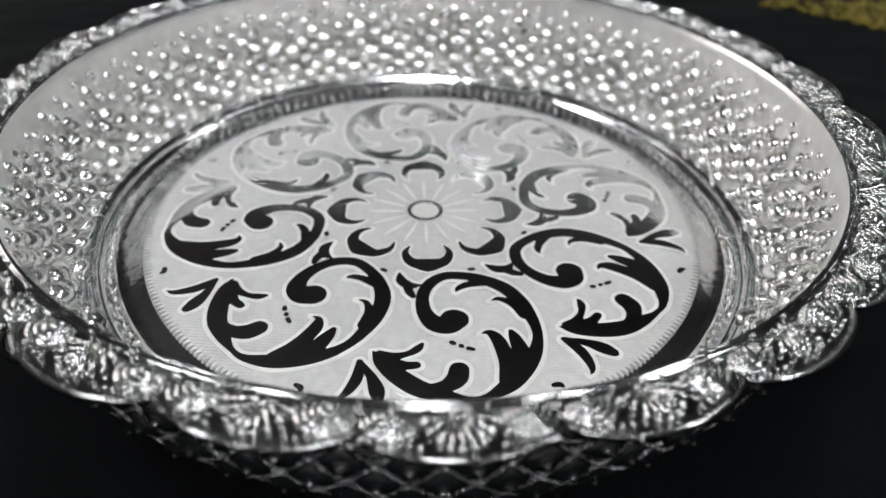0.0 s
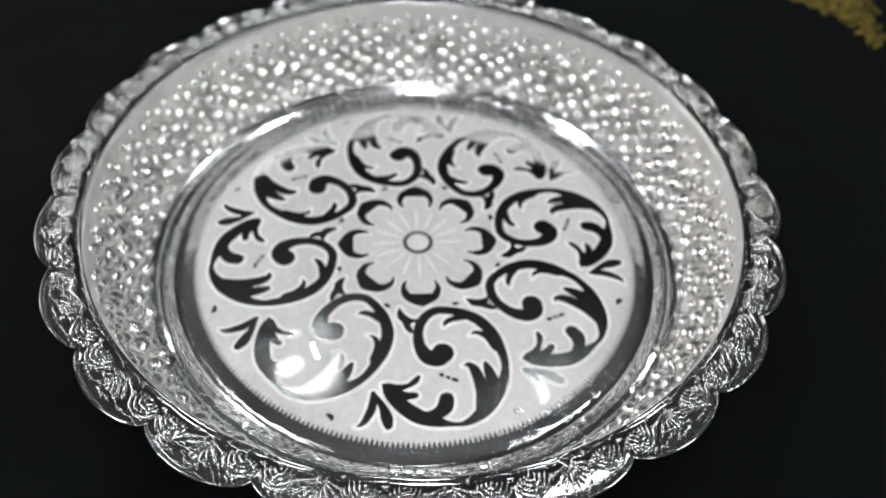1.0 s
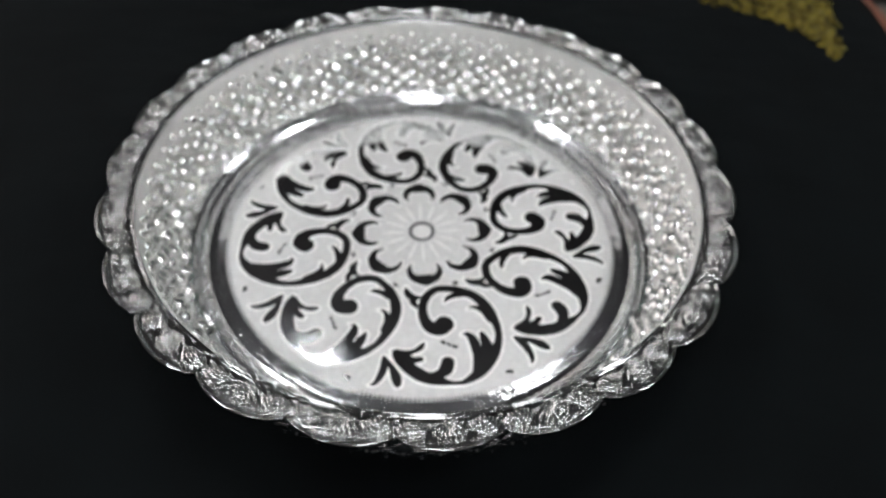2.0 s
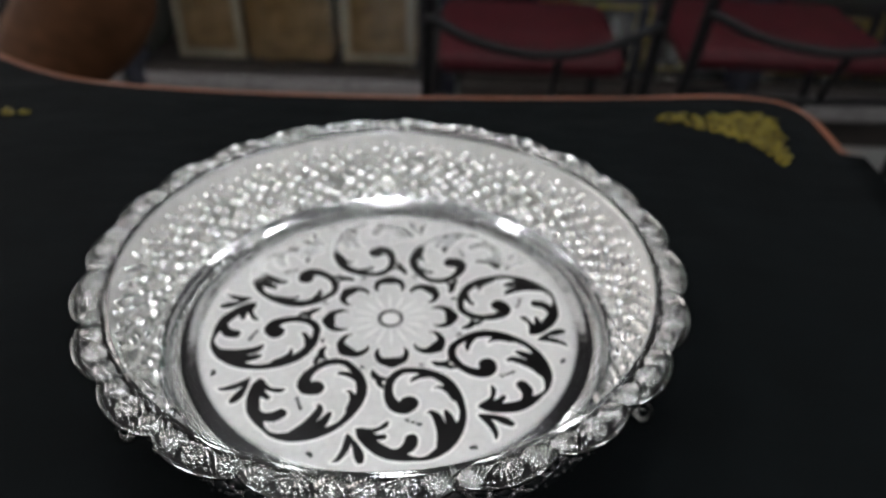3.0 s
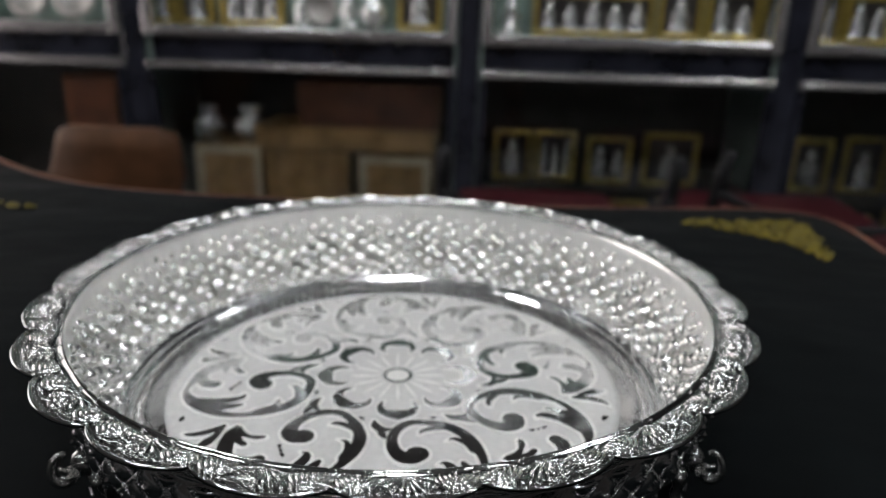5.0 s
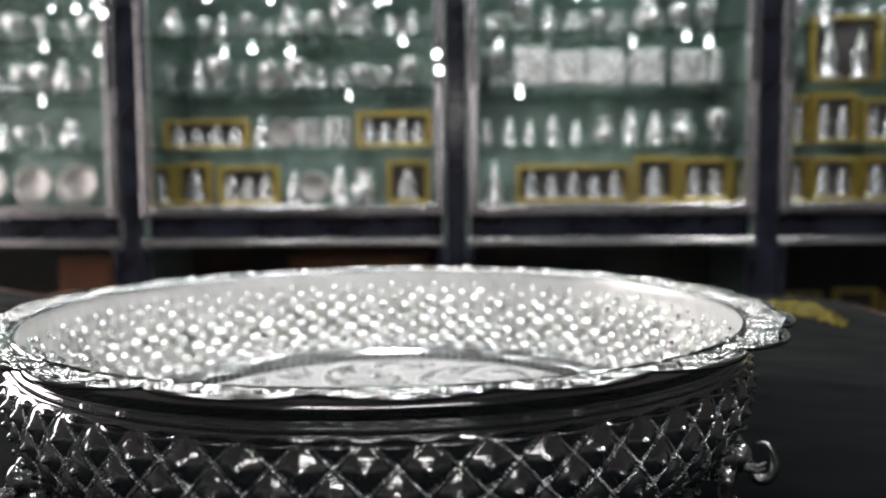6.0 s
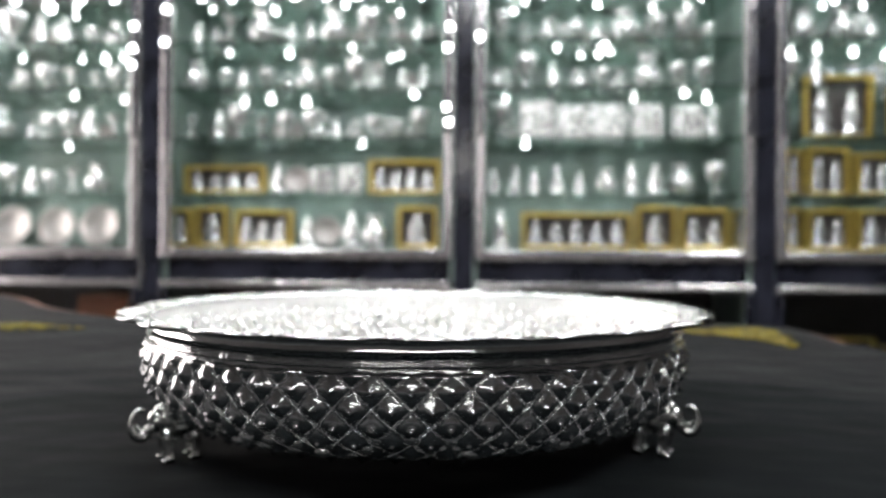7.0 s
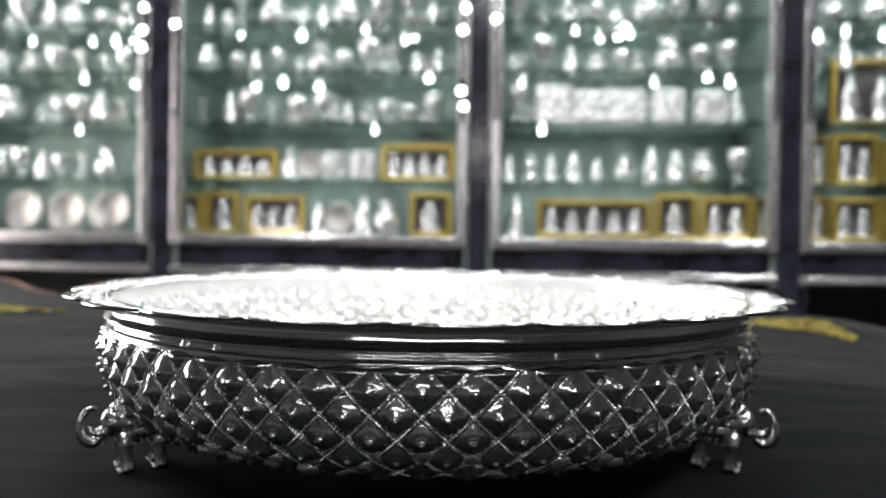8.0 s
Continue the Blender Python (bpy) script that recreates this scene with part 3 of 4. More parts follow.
# ---- elephant feet of the bowl ----
def elephant():
    """A small cast elephant: x points outwards, z up, standing at the origin."""
    bm = bmesh.new()
    ball(bm, (-0.0020, 0, 0.0102), (0.0066, 0.0042, 0.0042), 16, 10)
    ball(bm, (0.0042, 0, 0.0126), (0.0036, 0.0033, 0.0040), 14, 10)
    ball(bm, (0.0036, 0, 0.0158), (0.0022, 0.0026, 0.0020), 10, 8)
    for s in (-1, 1):
        for lx in (0.0020, -0.0062):
            tube(bm, [(lx, s * 0.0026, 0.0105), (lx + 0.0004, s * 0.0030, 0.0066), (lx, s * 0.0030, 0.0030), (lx, s * 0.0031, 0.0014), (lx, s * 0.0031, 0.0)], [0.0023, 0.0019, 0.0015, 0.0017, 0.0020], 10)
            for k in range(4):
                ball(bm, (lx + 0.0017, s * 0.0031 + 0.0012 * (k - 1.5) * 0.7, 0.0006), 0.0005, 6, 4)
        ball(bm, (0.0024, s * 0.0036, 0.0128), (0.0024, 0.0009, 0.0036), 10, 8)
        tube(bm, [(0.0062, s * 0.0018, 0.0108), (0.0088, s * 0.0022, 0.0102), (0.0104, s * 0.0022, 0.0114)], [0.0008, 0.0006, 0.0003], 7)
        for k in range(5):
            ball(bm, (0.0030 - 0.0016 * k, s * (0.0042 - 0.0002 * k), 0.0112), 0.0005, 6, 4)
            ball(bm, (-0.0062 + 0.0016 * k, s * 0.0039, 0.0072), 0.0005, 6, 4)
    tr = spline([(0.0050, 0, 0.0132), (0.0070, 0, 0.0098), (0.0090, 0, 0.0079), (0.0110, 0, 0.0084), (0.0123, 0, 0.0106), (0.0121, 0, 0.0136), (0.0110, 0, 0.0158), (0.0096, 0, 0.0166), (0.0087, 0, 0.0160)], 6)
    tube(bm, tr, [0.0018 - 0.0011 * min(1.0, 1.3 * k / (len(tr) - 1)) for k in range(len(tr))], 12)
    for k in range(9):
        a = math.radians(-80 + 20 * k)
        ball(bm, (0.0012 + 0.0008 * math.cos(a), 0.0046 * math.sin(a), 0.0118 + 0.0040 * math.cos(a)), 0.0007, 6, 4)
    return bm


FOOT = mesh_of("elephant_foot", elephant(), DARK_SILVER, True)
for az in (-142.3, -26, 96):
    ob = new("elephant_foot", FOOT)
    ob.parent = bowl
    ca, sa = math.cos(math.radians(az)), math.sin(math.radians(az))
    fr = 0.0915 if sa < 0 else 0.1005
    fx, fy = fr * ca, fr * sa
    ob.matrix_basis = pose(fx, fy, 0.0046 - 0.0036 * fx + 0.0662 * fy, 0, 0, az)
    ob.scale = (1, 1, 1 if sa < 0 else 0.8)
    tagged(ob, "cast silver elephant with raised trunk")

# ---- gold corner ornaments on the cloth ----
rng = random.Random(4)


def corner_ornament(area, count, name="gold_corner_ornament"):
    """Raised gold leaves and curls, laid thick over a curved triangle."""
    bm = bmesh.new()
    lo = [min(q[i] for q in area) for i in (0, 1)]
    hi = [max(q[i] for q in area) for i in (0, 1)]

    def inside(x, y):
        odd = False
        for (xa, ya), (xb, yb) in zip(area, area[1:] + area[:1]):
            if (ya > y) != (yb > y) and x < xa + (y - ya) * (xb - xa) / (yb - ya):
                odd = not odd
        return odd

    for k in range(count):
        p = Vector((0, 0, 0))
        while not inside(p.x, p.y):
            p = Vector((rng.uniform(lo[0], hi[0]), rng.uniform(lo[1], hi[1]), 0))
        a, l = rng.uniform(0, 6.28), rng.uniform(0.0018, 0.0036)
        z = rng.uniform(0.0006, 0.0016)
        if k % 3:
            arc = [p + Vector((l * math.cos(a + t) * (0.4 + 0.2 * t), l * math.sin(a + t) * (0.4 + 0.2 * t), z)) for t in (0, 0.9, 1.8, 2.7, 3.6)]
            tube(bm, arc, [0.0004, 0.0006, 0.0006, 0.0005, 0.0003], 5)
        else:
            bmesh.ops.create_uvsphere(bm, u_segments=7, v_segments=5, radius=1, matrix=Matrix.LocRotScale(p + Vector((0, 0, z * 0.6)), Euler((0, 0, a)), (l * 0.8, l * 0.4, 0.0011)))
    return thing(name, bm, GOLD, "dull gold embroidered ornament on a corner of the black cloth", "ornament", "gold ornaments", m=Matrix.Translation((0, 0, 0.0046)) @ tilt, smooth=True)


corner_ornament([(0.142, 0.184), (0.150, 0.188), (0.178, 0.190), (0.206, 0.194), (0.214, 0.190), (0.213, 0.165), (0.210, 0.143), (0.203, 0.135), (0.197, 0.150), (0.186, 0.163), (0.167, 0.173), (0.151, 0.178)], 280)
corner_ornament([(-0.226, 0.158), (-0.252, 0.154), (-0.282, 0.148), (-0.299, 0.128), (-0.306, 0.108), (-0.314, 0.130), (-0.316, 0.160), (-0.306, 0.174), (-0.270, 0.170), (-0.240, 0.164)], 160)

# ---- display cabinets ----
YF, YB = 1.714, 2.06
BAYS = [(-1.793, -0.975), (-0.907, -0.05), (0.015, 0.801), (0.864, 1.675)]
POSTS = [-1.845, -0.941, -0.018, 0.832, 1.707]
SHELVES = [0.077, 0.236, 0.403, 0.55, 0.69, 0.837, 0.99]


def cabinet(x0, x1):
    w = x1 - x0
    e = empty("display_cabinet", pose((x0 + x1) / 2, YF, FLOOR_Z), "tall steel-framed display cabinet with lit glass shelves of silverware", "cabinet", "display cabinets along the wall")
    h = w / 2

    def add(name, a, b, c, d, lo, hi, m, label="", bevel=0.0):
        return part(name, boxed(a, b, c, d, lo - FLOOR_Z, hi - FLOOR_Z, bevel), m, e, label)

    add("back_panel", -h, h, YB - YF, YB - YF + 0.02, 0.064, 1.190, BACK, "pale green mirrored back")
    for s in (-1, 1):
        add("side_panel", s * h - 0.006, s * h + 0.006, 0.03, YB - YF, -0.646, 1.190, BACK)
        add("door_frame", s * (h - 0.014) - 0.014, s * (h - 0.014) + 0.014, 0.0, 0.022, 0.045, 1.169, CHROME, "", 0.003)
        add("lower_frame", s * (h - 0.009) - 0.009, s * (h - 0.009) + 0.009, 0.0, 0.022, -0.598, -0.046, NAVY, "", 0.003)
    add("bottom_rail", -h + 0.0285, h - 0.0285, -0.002, 0.024, 0.054, 0.073, CHROME, "", 0.004)
    add("top_rail", -h + 0.0285, h - 0.0285, -0.002, 0.024, 1.142, 1.169, CHROME, "", 0.004)
    add("base_shelf", -h, h, 0.022, YB - YF, 0.043, 0.070, CHROME)
    add("recess_panel", -h, h, 0.035, 0.055, -0.020, 0.043, NAVY, "dark glossy strip")
    add("lower_rail", -h, h, -0.002, 0.024, -0.039, -0.022, CHROME, "", 0.004)
    add("lower_top", -h, h, 0.024, YB - YF, -0.036, -0.020, DARKWOOD)
    add("lower_back", -h, h, YB - YF - 0.02, YB - YF, -0.646, -0.036, DARKWOOD)
    add("lower_floor", -h, h, 0.0, YB - YF - 0.021, -0.610, -0.571, DARKWOOD)
    # the bay behind the red chairs has their shade put in as a dark plinth
    add("plinth", -h, h, -0.012, 0.02, -0.672, -0.598, CHROME if x1 < 0 or x0 > 0.8 else DARKWOOD, "narrow plinth above the floor", 0.004)
    add("toe_kick", -h, h, 0.03, 0.05, FLOOR_Z, -0.672, DARKWOOD)
    add("roof", -h, h, 0.0, YB - YF + 0.02, 1.169, 1.200, DARKWOOD)
    add("smoked_pane", -h + 0.019, h - 0.019, 0.010, 0.014, -0.570, -0.050, SMOKED, "dark glass pane")
    for z in SHELVES[1:]:
        add("glass_shelf", -h + 0.008, h - 0.008, 0.03, YB - YF - 0.004, z - 0.006, z, SHELF, "green-edged glass shelf").visible_shadow = False
    return e


for a, b in BAYS:
    cabinet(a, b)
for x in POSTS:
    thing("cabinet_post", boxed(x - 0.028, x + 0.028, YF + 0.004, YF + 0.05, FLOOR_Z, 1.190, 0.004), NAVY, "glossy dark blue post between the cabinets", "post", "cabinet posts")


# small lamps
def led_strip(x0, x1, y, z):
    e = empty("led_strip", pose((x0 + x1) / 2, y, z), "row of small white cabinet lamps, switched on", "lamp", "cabinet lamps")
    w = x1 - x0
    part("channel", boxed(-w / 2, w / 2, -0.008, 0.008, 0.0, 0.006), CHROME, e)
    n = max(3, int(w / 0.09))
    for k in range(n):
        x = -w / 2 + w * (k + 0.5) / n
        ob = new("led", LED_MESH)
        ob.parent = e
        ob.location = (x, 0, -0.0005)
    return e


LED_MESH = mesh_of("led", lathe(bmesh.new(), [(0, -0.004), (0.006, -0.003), (0.007, 0.0), (0, 0.0)], 10), LED)
for a, b in BAYS:
    led_strip(a + 0.05, b - 0.05, YF + 0.06, 1.115)
    led_strip(a + 0.05, b - 0.05, YF + 0.045, SHELVES[5] - 0.018)


def led_column(x, y, z0, z1):
    e = empty("led_column", pose(x, y, z0), "upright row of small white lamps beside the cabinet door", "lamp", "upright cabinet lamps")
    part("channel", boxed(-0.005, 0.005, 0.0, 0.006, 0, z1 - z0), NAVY, e)
    n = int((z1 - z0) / 0.055)
    dense = rgl.choice((0.06, 0.12, 0.2, 0.38))
    for k in range(n):
        if rgl.random() < dense:
            ob = new("led", LED_MESH)
            ob.parent = e
            ob.matrix_basis = pose(rgl.uniform(-0.006, 0.006), -0.0005, (z1 - z0) * (k + rgl.uniform(0.2, 0.8)) / n, -90, 0, 0)
    return e


rgl = random.Random(11)
for a, b in BAYS:
    led_column(a + 0.014, YF - 0.0065, 0.40, 1.05)
    led_column(b - 0.014, YF - 0.0065, 0.40, 1.05)
# glowing bulbs at random spots stand in for reflections in glass and silver
GLINT = mesh_of("glint_bulb", ball(bmesh.new(), (0, 0, -0.004), (0.006, 0.006, 0.005), 10, 6), LED, True)
GLINT_SMALL = mesh_of("glint_bulb", ball(bmesh.new(), (0, 0, -0.004), (0.004, 0.004, 0.004), 10, 6), GLINT_SOFT, True)
GLINT_SOCKET = mesh_of("glint_socket", lathe(bmesh.new(), [(0, -0.001), (0.010, -0.001), (0.011, 0.002), (0, 0.002)], 14), CHROME)
for a, b in BAYS:
    for z, n in ((SHELVES[2], 1), (SHELVES[3], 4), (SHELVES[4], 5), (SHELVES[5], 7)):
        for k in range(n):
            e = empty("glint_lamp", pose(rgl.uniform(a + 0.06, b - 0.06), YF + rgl.uniform(0.036, 0.2), z - 0.0105), "tiny glowing bulb standing in for a glint under a glass shelf", "lamp", "shelf lamps")
            for nm, me in (("glint_socket", GLINT_SOCKET), ("glint_bulb", GLINT if rgl.random() < 0.4 else GLINT_SMALL)):
                ob = new(nm, me)
                ob.parent = e


# goods
def framed_set(w, h, idols, gilt=FRAME_GOLD):
    e = empty("framed_figurines", None, "small silver figurines in a gold-coloured box frame", "frame", "framed figurines on the shelves")
    t = min(0.012, w * 0.13)
    part("backing", boxed(-w / 2, w / 2, 0.022, 0.03, 0, h), DARKWOOD, e, "dark backing board")
    for x in (-w / 2, w / 2 - t):
        part("frame_side", boxed(x, x + t, 0, 0.0215, 0, h, 0.002), gilt, e)
    for z in (0, h - t):
        part("frame_rail", boxed(-w / 2 + t, w / 2 - t, 0.001, 0.021, z, z + t, 0.002), gilt, e)
    iw = (w - 2 * t) / idols
    for k in range(idols):
        x = -w / 2 + t + iw * (k + 0.5)
        r = min(iw * 0.46, 0.032)
        hh = (h - 2 * t) * (0.8 if k % 2 else 0.9)
        ob = new("figurine", figurine_mesh(r, hh))
        ob.parent = e
        ob.location = (x, 0.010, t)
        ob.scale = (1, 0.4, 1)
    return e


FIG = {}


def figurine_mesh(r, h):
    key = (round(r, 3), round(h, 2))
    if key not in FIG:
        p = [(0, 0), (r, 0), (r, h * 0.08), (r * 0.55, h * 0.14), (r * 0.85, h * 0.30), (r * 0.62, h * 0.48), (r * 0.8, h * 0.58), (r * 0.3, h * 0.68), (r * 0.42, h * 0.8), (r * 0.3, h * 0.92), (0, h)]
        FIG[key] = mesh_of("figurine", lathe(bmesh.new(), p, 14), SHOP_SILVER, True)
    return FIG[key]


# plates get a darker colour to hold down the lamps' glare on them
PLATE_SILVER = mat("dimmed_plate_silver", (0.26, 0.25, 0.24), 0.4, 0.8, 60, 0.25, 0.3, 90, 0.1)
SHOP_SILVER = mat("shop_silver", (0.62, 0.64, 0.63), 0.25, 0.85, 60, 0.15, 0.3, 90, 0.1)


def vessel(kind, r, h):
    """Silverware on the shelves: 0 pot, 1 cup, 2 lamp, 3 square plaque, 4 round plate, 5 figurine."""
    names = ["silver_pot", "silver_cup", "silver_lamp", "silver_plaque", "silver_plate", "silver_figurine"]
    key = ("v", kind, round(r, 3), round(h, 2))
    if key not in FIG:
        bm = bmesh.new()
        if kind == 0:
            lathe(bm, [(0, 0), (r * 0.5, 0), (r * 0.9, h * 0.2), (r, h * 0.42), (r * 0.8, h * 0.66), (r * 0.45, h * 0.8), (r * 0.65, h * 0.95), (r * 0.7, h), (r * 0.6, h), (r * 0.4, h * 0.82), (0, h * 0.8)], 20)
        elif kind == 1:
            lathe(bm, [(0, 0), (r * 0.7, 0), (r * 0.65, h * 0.06), (r * 0.2, h * 0.14), (r * 0.18, h * 0.35), (r * 0.7, h * 0.5), (r, h * 0.98), (r * 0.95, h), (r * 0.6, h * 0.55), (0, h * 0.45)], 20)
        elif kind == 2:
            lathe(bm, [(0, 0), (r, 0), (r * 0.95, h * 0.06), (r * 0.25, h * 0.15), (r * 0.15, h * 0.5), (r * 0.3, h * 0.55), (r * 0.15, h * 0.62), (r * 0.8, h * 0.72), (r * 0.75, h * 0.76), (r * 0.2, h * 0.74), (r * 0.12, h * 0.95), (0, h)], 20)
        elif kind == 3:
            box(bm, -r, r, -0.008, 0.0, 0, h, 0.003)
            box(bm, -r * 0.8, r * 0.8, -0.012, -0.0082, h * 0.1, h * 0.9, 0.0015)
        elif kind == 4:
            lathe(bm, [(0, 0.004), (r * 0.6, 0.004), (r * 0.75, 0.010), (r, 0.012), (r, 0.010), (r * 0.74, 0.006), (r * 0.6, 0.0), (0, 0.0)], 36)
            bmesh.ops.transform(bm, matrix=pose(0, 0, r * 0.97, 80, 0, 0), verts=bm.verts)
        else:
            lathe(bm, [(0, 0), (r, 0), (r, h * 0.10), (r * 0.6, h * 0.14), (r * 0.95, h * 0.35), (r * 0.6, h * 0.52), (r * 0.75, h * 0.62), (r * 0.3, h * 0.70), (r * 0.45, h * 0.82), (r * 0.25, h * 0.95), (0, h)], 16)
        FIG[key] = mesh_of(names[kind], bm, PLATE_SILVER if kind == 4 else SHOP_SILVER, kind != 3)
    ob = new(names[kind], FIG[key])
    words = ["polished silver pot on a glass shelf", "polished silver goblet on a glass shelf", "polished silver oil lamp on a glass shelf", "square embossed silver plaque on a glass shelf", "round silver plate leaning on a glass shelf", "small silver figurine on a glass shelf"]
    return tagged(ob, words[kind], names[kind].replace("silver_", ""), "silverware on the shelves")


def put(ob, x, z, y=YF + 0.10):
    ob.location = (x, y, z)
    return ob


for x, z, w, h, n in (
    (-0.886, SHELVES[0], 0.078, 0.115, 1),
    (-0.785, SHELVES[0], 0.102, 0.122, 1),
    (-0.623, SHELVES[0], 0.179, 0.112, 3),
    (-0.158, SHELVES[0], 0.122, 0.125, 1),
    (-0.744, SHELVES[1], 0.252, 0.088, 4),
    (-0.198, SHELVES[1], 0.215, 0.105, 4),
    (0.315, SHELVES[0], 0.325, 0.108, 5),
    (0.547, SHELVES[0], 0.117, 0.128, 1),
    (0.687, SHELVES[0], 0.142, 0.122, 2),
    (0.788, SHELVES[0], 0.040, 0.118, 1),
    (0.943, SHELVES[0], 0.049, 0.122, 1),
    (1.042, SHELVES[0], 0.129, 0.122, 2),
    (1.195, SHELVES[0], 0.156, 0.122, 2),
    (0.943, SHELVES[1], 0.049, 0.135, 1),
    (1.039, SHELVES[1], 0.123, 0.140, 2),
    (1.194, SHELVES[1], 0.159, 0.125, 3),
    (1.065, SHELVES[2], 0.194, 0.185, 2),
    (1.365, SHELVES[0], 0.150, 0.122, 2),
    (1.545, SHELVES[0], 0.170, 0.118, 3),
    (1.350, SHELVES[1], 0.120, 0.132, 1),
    (1.520, SHELVES[1], 0.190, 0.120, 3),
    (1.300, SHELVES[2], 0.180, 0.150, 2),
    (1.515, SHELVES[2], 0.160, 0.130, 2),
):
    f = framed_set(w, h, n)
    f.location = (x, YF + 0.07, z)
for x, k, r, h, z in (
    (-0.583, 5, 0.028, 0.1, SHELVES[1]),
    (-0.522, 4, 0.044, 0.09, SHELVES[1]),
    (-0.444, 3, 0.034, 0.085, SHELVES[1]),
    (-0.361, 3, 0.036, 0.09, SHELVES[1]),
    (-0.491, 5, 0.026, 0.1, SHELVES[0]),
    (-0.433, 4, 0.048, 0.1, SHELVES[0]),
    (-0.357, 5, 0.03, 0.115, SHELVES[0]),
    (-0.287, 0, 0.04, 0.1, SHELVES[0]),
    (0.089, 5, 0.034, 0.125, SHELVES[0]),
):
    put(vessel(k, r, h), x, z, YF + 0.09)
rg = random.Random(7)


def fill(x0, x1, z, kinds, hmin, hmax, gap=0.012, y=YF + 0.10):
    x = x0
    while x < x1 - 0.03:
        k = rg.choice(kinds)
        h = rg.uniform(hmin, hmax)
        r = {0: h * 0.42, 1: h * 0.36, 2: h * 0.30, 3: h * 0.45, 4: h * 0.48, 5: h * 0.28}[k]
        if x + 2 * r > x1:
            break
        put(vessel(k, round(r, 3), round(h, 2)), x + r, z, y + rg.uniform(-0.02, 0.05))
        x += 2 * r + rg.uniform(0.3, 1.6) * gap


for i, (a, b) in enumerate(BAYS):
    for j, z in enumerate(SHELVES):
        if i in (1, 3) and j < 2 or i == 2 and j < 1 or i == 3 and j == 2:
            continue
        if i == 0 and j == 0:
            fill(a + 0.03, b - 0.03, z, [4], 0.13, 0.14)
        elif i == 2 and j == 1:
            fill(a + 0.03, b - 0.03, z, [0, 1, 5, 5], 0.08, 0.11)
        elif i == 2 and j == 2:
            fill(a + 0.03, b - 0.03, z, [3, 5, 1, 3], 0.10, 0.125)
        else:
            fill(a + 0.03, b - 0.03, z, [0, 1, 2, 5, 1], 0.07, 0.115)
        if j > 1:
            fill(a + 0.05, b - 0.05, z, [0, 1, 2, 4], 0.07, 0.12, 0.03, YF + 0.22)


# lower cabinets: board boxes, dark vessels, more frames
def board_box(x0, x1, z0, z1, trim, y=YF + 0.05):
    e = empty("wooden_box", pose((x0 + x1) / 2, y, z0), "tan wooden box with a framed front panel in the lower cabinet", "box", "wooden boxes")
    w, h = (x1 - x0) / 2, z1 - z0
    part("body", boxed(-w, w, 0.012, 0.20, 0, h, 0.004), CARTON, e)
    for s in (-1, 1):
        part("stile", boxed(s * (w - 0.012) - 0.012, s * (w - 0.012) + 0.012, 0.0, 0.0115, 0, h, 0.003), trim, e)
    for lo in (0, h - 0.026):
        part("rail", boxed(-w + 0.0245, w - 0.0245, 0.001, 0.0115, lo, lo + 0.026, 0.003), trim, e)
    part("inset", boxed(-w + 0.034, w - 0.034, 0.005, 0.0118, 0.036, h - 0.036, 0.002), CARTON, e)
    return e


board_box(-0.813, -0.615, -0.571, -0.261, PALE)
board_box(-0.599, -0.36, -0.571, -0.268, CARTON)
board_box(-0.327, -0.116, -0.571, -0.275, PALE)
lid = thing("wooden_tray", boxed(-0.625, -0.103, YF + 0.04, YF + 0.25, -0.261, -0.198, 0.006), CARTON, "long tan wooden tray lying on the boxes", "tray")
thing("brown_carton", boxed(-0.505, -0.097, YF + 0.06, YF + 0.25, -0.198, -0.071, 0.004), mat("brown_card", (0.14, 0.055, 0.03), 0.6, 0, 12, 0.3), "reddish brown cardboard carton on the tray", "carton")
for x, r in ((-0.79, 0.05), (-0.66, 0.055)):
    put(vessel(0, r, 0.11), x, -0.261, YF + 0.12)
thing("orange_crate", boxed(-1.185, -1.028, YF + 0.05, YF + 0.25, -0.308, -0.076, 0.005), mat("orange_wood", (0.26, 0.09, 0.04), 0.5, 0, 14, 0.35), "orange-brown wooden crate in the lower cabinet", "crate")
thing("tan_crate", boxed(-1.185, -1.049, YF + 0.05, YF + 0.25, -0.571, -0.308, 0.005), CARTON, "tan wooden crate in the lower cabinet", "crate")
for a, b in BAYS[2:]:
    thing("lower_shelf", boxed(a + 0.01, b - 0.01, YF + 0.03, YF + 0.30, -0.345, -0.335), DARKWOOD, "dark shelf in the lower cabinet", "shelf")
    x = a + 0.05
    while x < b - 0.12:
        w = rg.uniform(0.09, 0.16)
        f = framed_set(w, rg.uniform(0.13, 0.17), rg.choice([1, 2, 3]))
        f.location = (x + w / 2, YF + 0.08, -0.335)
        x += w + rg.uniform(0.01, 0.04)
    x = a + 0.05
    while x < b - 0.12:
        w = rg.uniform(0.09, 0.16)
        f = framed_set(w, rg.uniform(0.15, 0.2), rg.choice([1, 2, 3]))
        f.location = (x + w / 2, YF + 0.08, -0.571)
        x += w + rg.uniform(0.01, 0.04)


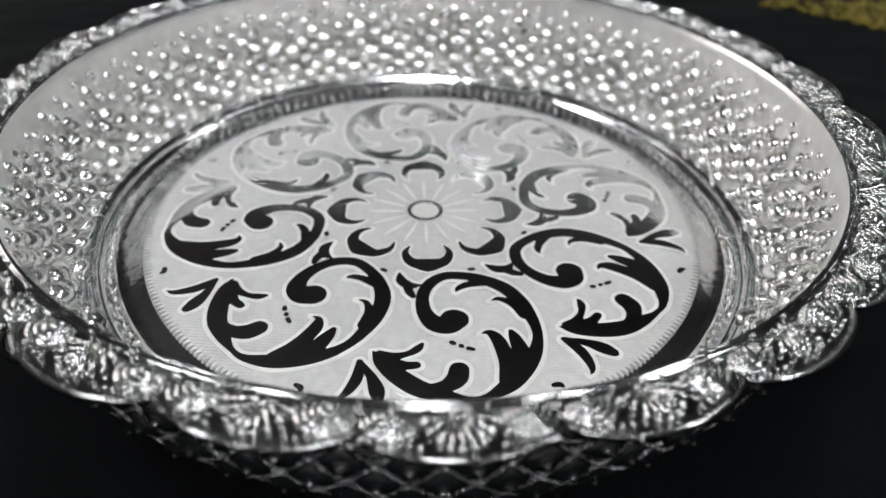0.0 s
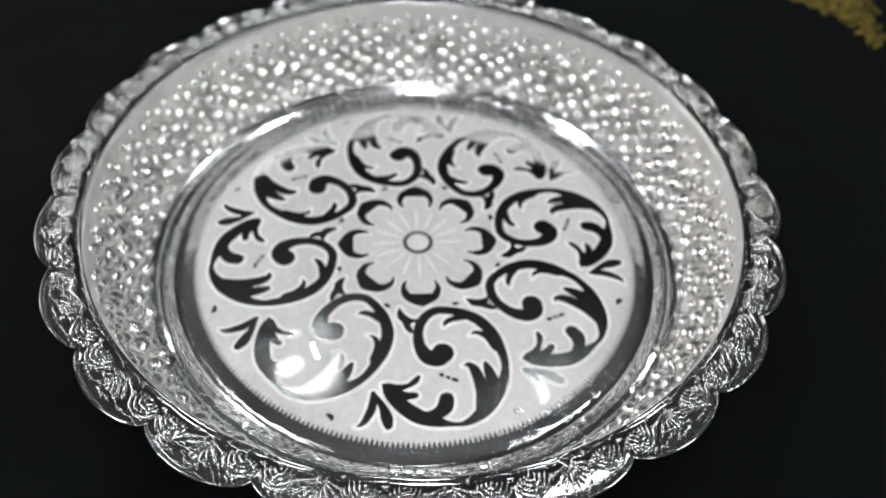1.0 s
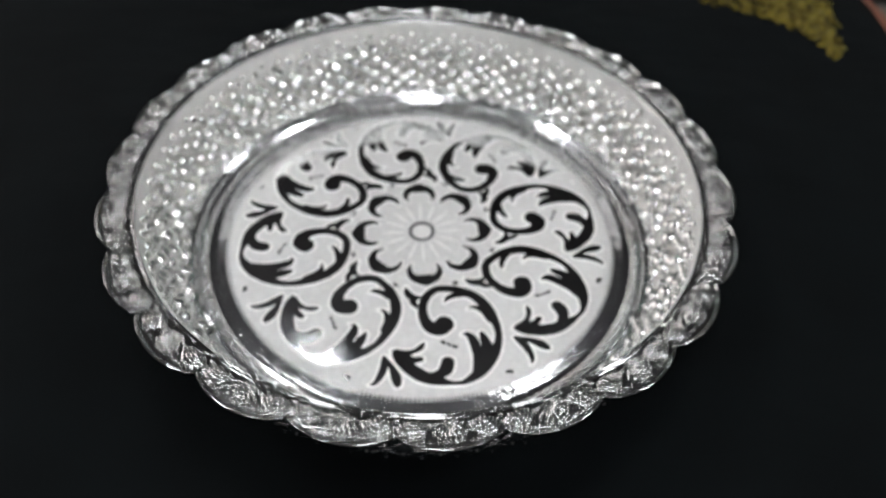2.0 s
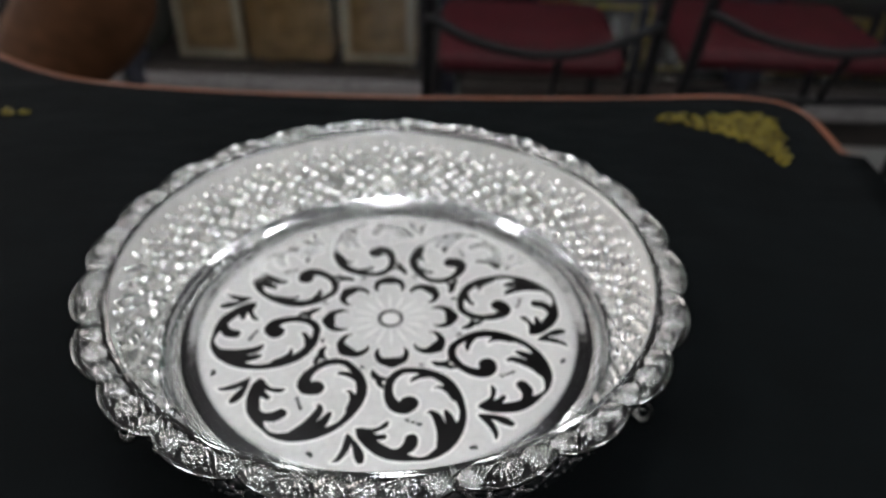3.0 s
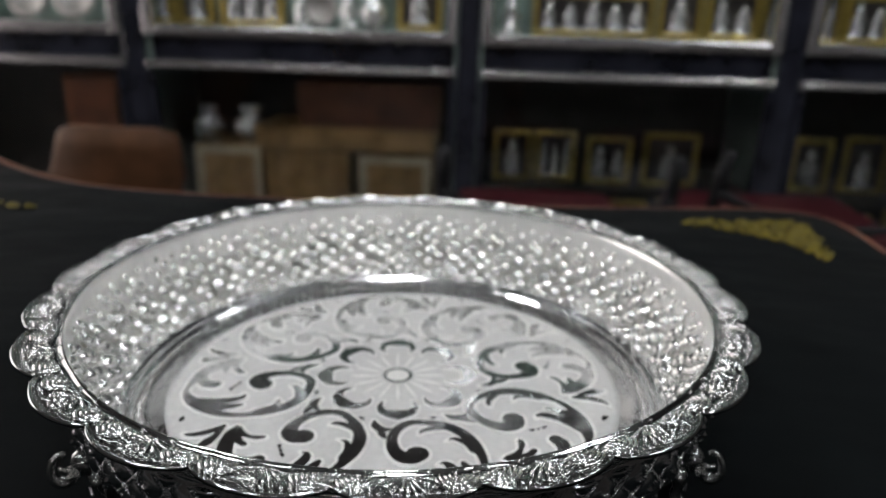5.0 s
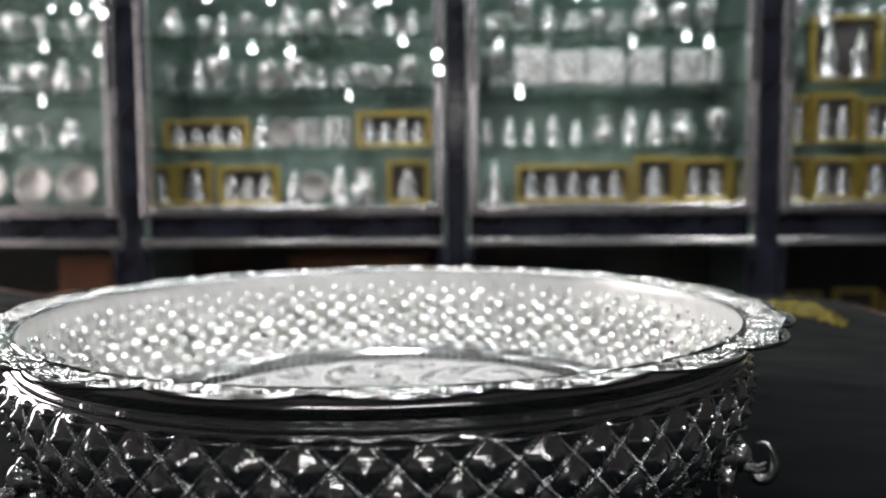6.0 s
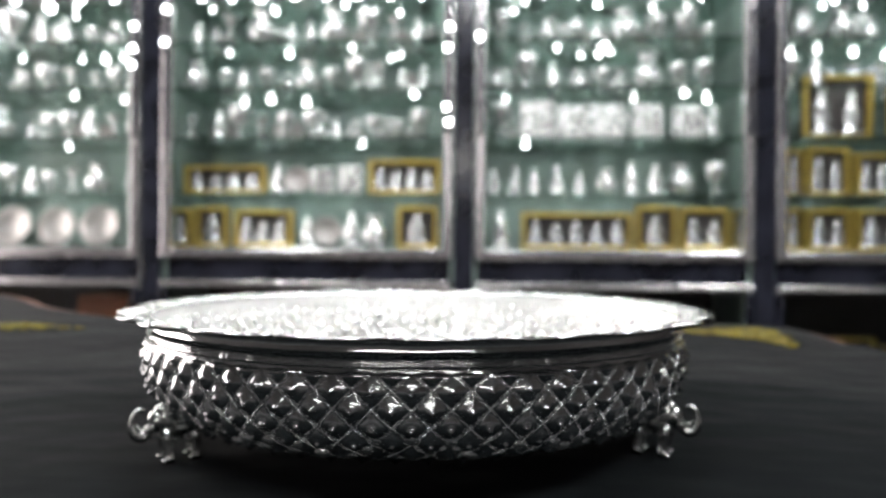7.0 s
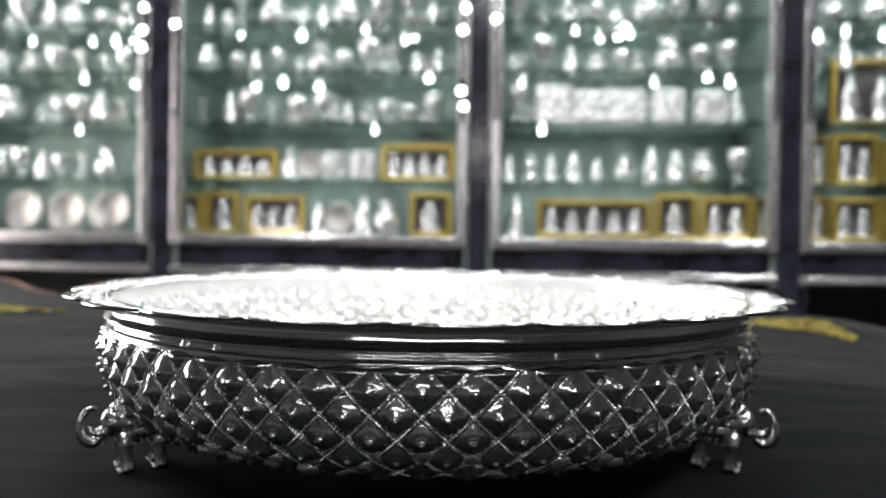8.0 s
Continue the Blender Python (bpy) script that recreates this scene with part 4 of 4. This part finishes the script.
# ---- chairs ----
def brown_chair(x, y):
    e = empty("wooden_chair", pose(x, y, FLOOR_Z), "brown wooden chair with a wide curved back panel", "chair")
    bm = bmesh.new()
    rows = []
    for k in range(9):
        t = k / 8
        z = 0.40 + 0.31 * t
        a = float(np.interp(z, (0.40, 0.50, 0.57, 0.64, 0.71), (-0.205, -0.200, -0.172, -0.112, -0.095)))
        b = float(np.interp(z, (0.40, 0.46, 0.505, 0.57, 0.62, 0.71), (-0.130, -0.050, 0.020, 0.085, 0.108, 0.102)))
        rows.append([((a + b) / 2 + (b - a) / 2 * s, 0.03 * (s * s) - 0.02 * t, z - (0.014 * abs(s) ** 6 if k == 8 else 0)) for s in [-1 + 2 * j / 12 for j in range(13)]])
    for dy in (0.0, 0.014):
        rr = [[bm.verts.new((px, py + dy, pz)) for px, py, pz in row] for row in rows]
        for a, b in zip(rr, rr[1:]):
            for j in range(12):
                bm.faces.new((a[j], a[j + 1], b[j + 1], b[j]))
        if dy == 0.0:
            first = rr
    n = len(rows)
    for j in range(12):
        bm.faces.new((first[0][j], first[0][j + 1], rr[0][j + 1], rr[0][j]))
        bm.faces.new((first[n - 1][j], first[n - 1][j + 1], rr[n - 1][j + 1], rr[n - 1][j]))
    for k in range(n - 1):
        for j in (0, 12):
            bm.faces.new((first[k][j], first[k + 1][j], rr[k + 1][j], rr[k][j]))
    part("backrest", bm, CHAIRWOOD, e, "wide brown back panel", True)
    part("seat", boxed(-0.18, 0.18, -0.36, -0.005, 0.39, 0.42, 0.012), CHAIRWOOD, e)
    for lx in (-0.15, 0.15):
        for ly in (-0.33, -0.03):
            part("leg", boxed(lx - 0.018, lx + 0.018, ly - 0.018, ly + 0.018, 0, 0.39, 0.003), CHAIRWOOD, e)
    return e


brown_chair(-0.570, 0.87)
brown_chair(-0.97, 0.95)


def red_chair(x, y, w, turn):
    e = empty("metal_chair", pose(x, y, FLOOR_Z, 0, 0, turn), "black metal chair with a dark red padded seat", "chair", "red-seated metal chairs")
    h = w / 2
    part("seat", boxed(-h + 0.015, h - 0.015, 0.13, 0.48, 0.465, 0.512, 0.022), REDSEAT, e, "dark red padded seat", True)
    for s in (-1, 1):
        part("back_leg", tube(bmesh.new(), [(s * h, 0.10, 0), (s * h, 0.06, 0.42), (s * h * 0.98, 0.0, 0.64), (s * h * 0.96, -0.02, 0.69)], [0.012] * 4, 8), BLACKMETAL, e, "", True)
        part("front_leg", tube(bmesh.new(), [(s * h, 0.52, 0), (s * h * 0.98, 0.50, 0.475)], 0.012, 8), BLACKMETAL, e, "", True)
    hoop = spline([(-h, 0.0, 0.62), (-h * 0.6, -0.01, 0.585), (0, -0.015, 0.565), (h * 0.6, -0.01, 0.585), (h, 0.0, 0.62)], 5)
    part("back_rail", tube(bmesh.new(), hoop, 0.009, 8), BLACKMETAL, e, "", True)
    part("back_slat", tube(bmesh.new(), [(0.03, 0.052, 0.455), (0.03, -0.008, 0.572)], 0.007, 8), BLACKMETAL, e, "", True)
    part("lower_rail", tube(bmesh.new(), [(-h, 0.06, 0.455), (0, 0.05, 0.45), (h, 0.06, 0.455)], 0.008, 8), BLACKMETAL, e, "", True)
    return e


red_chair(0.153, 0.90, 0.38, 0)
red_chair(0.65, 0.96, 0.44, -2)
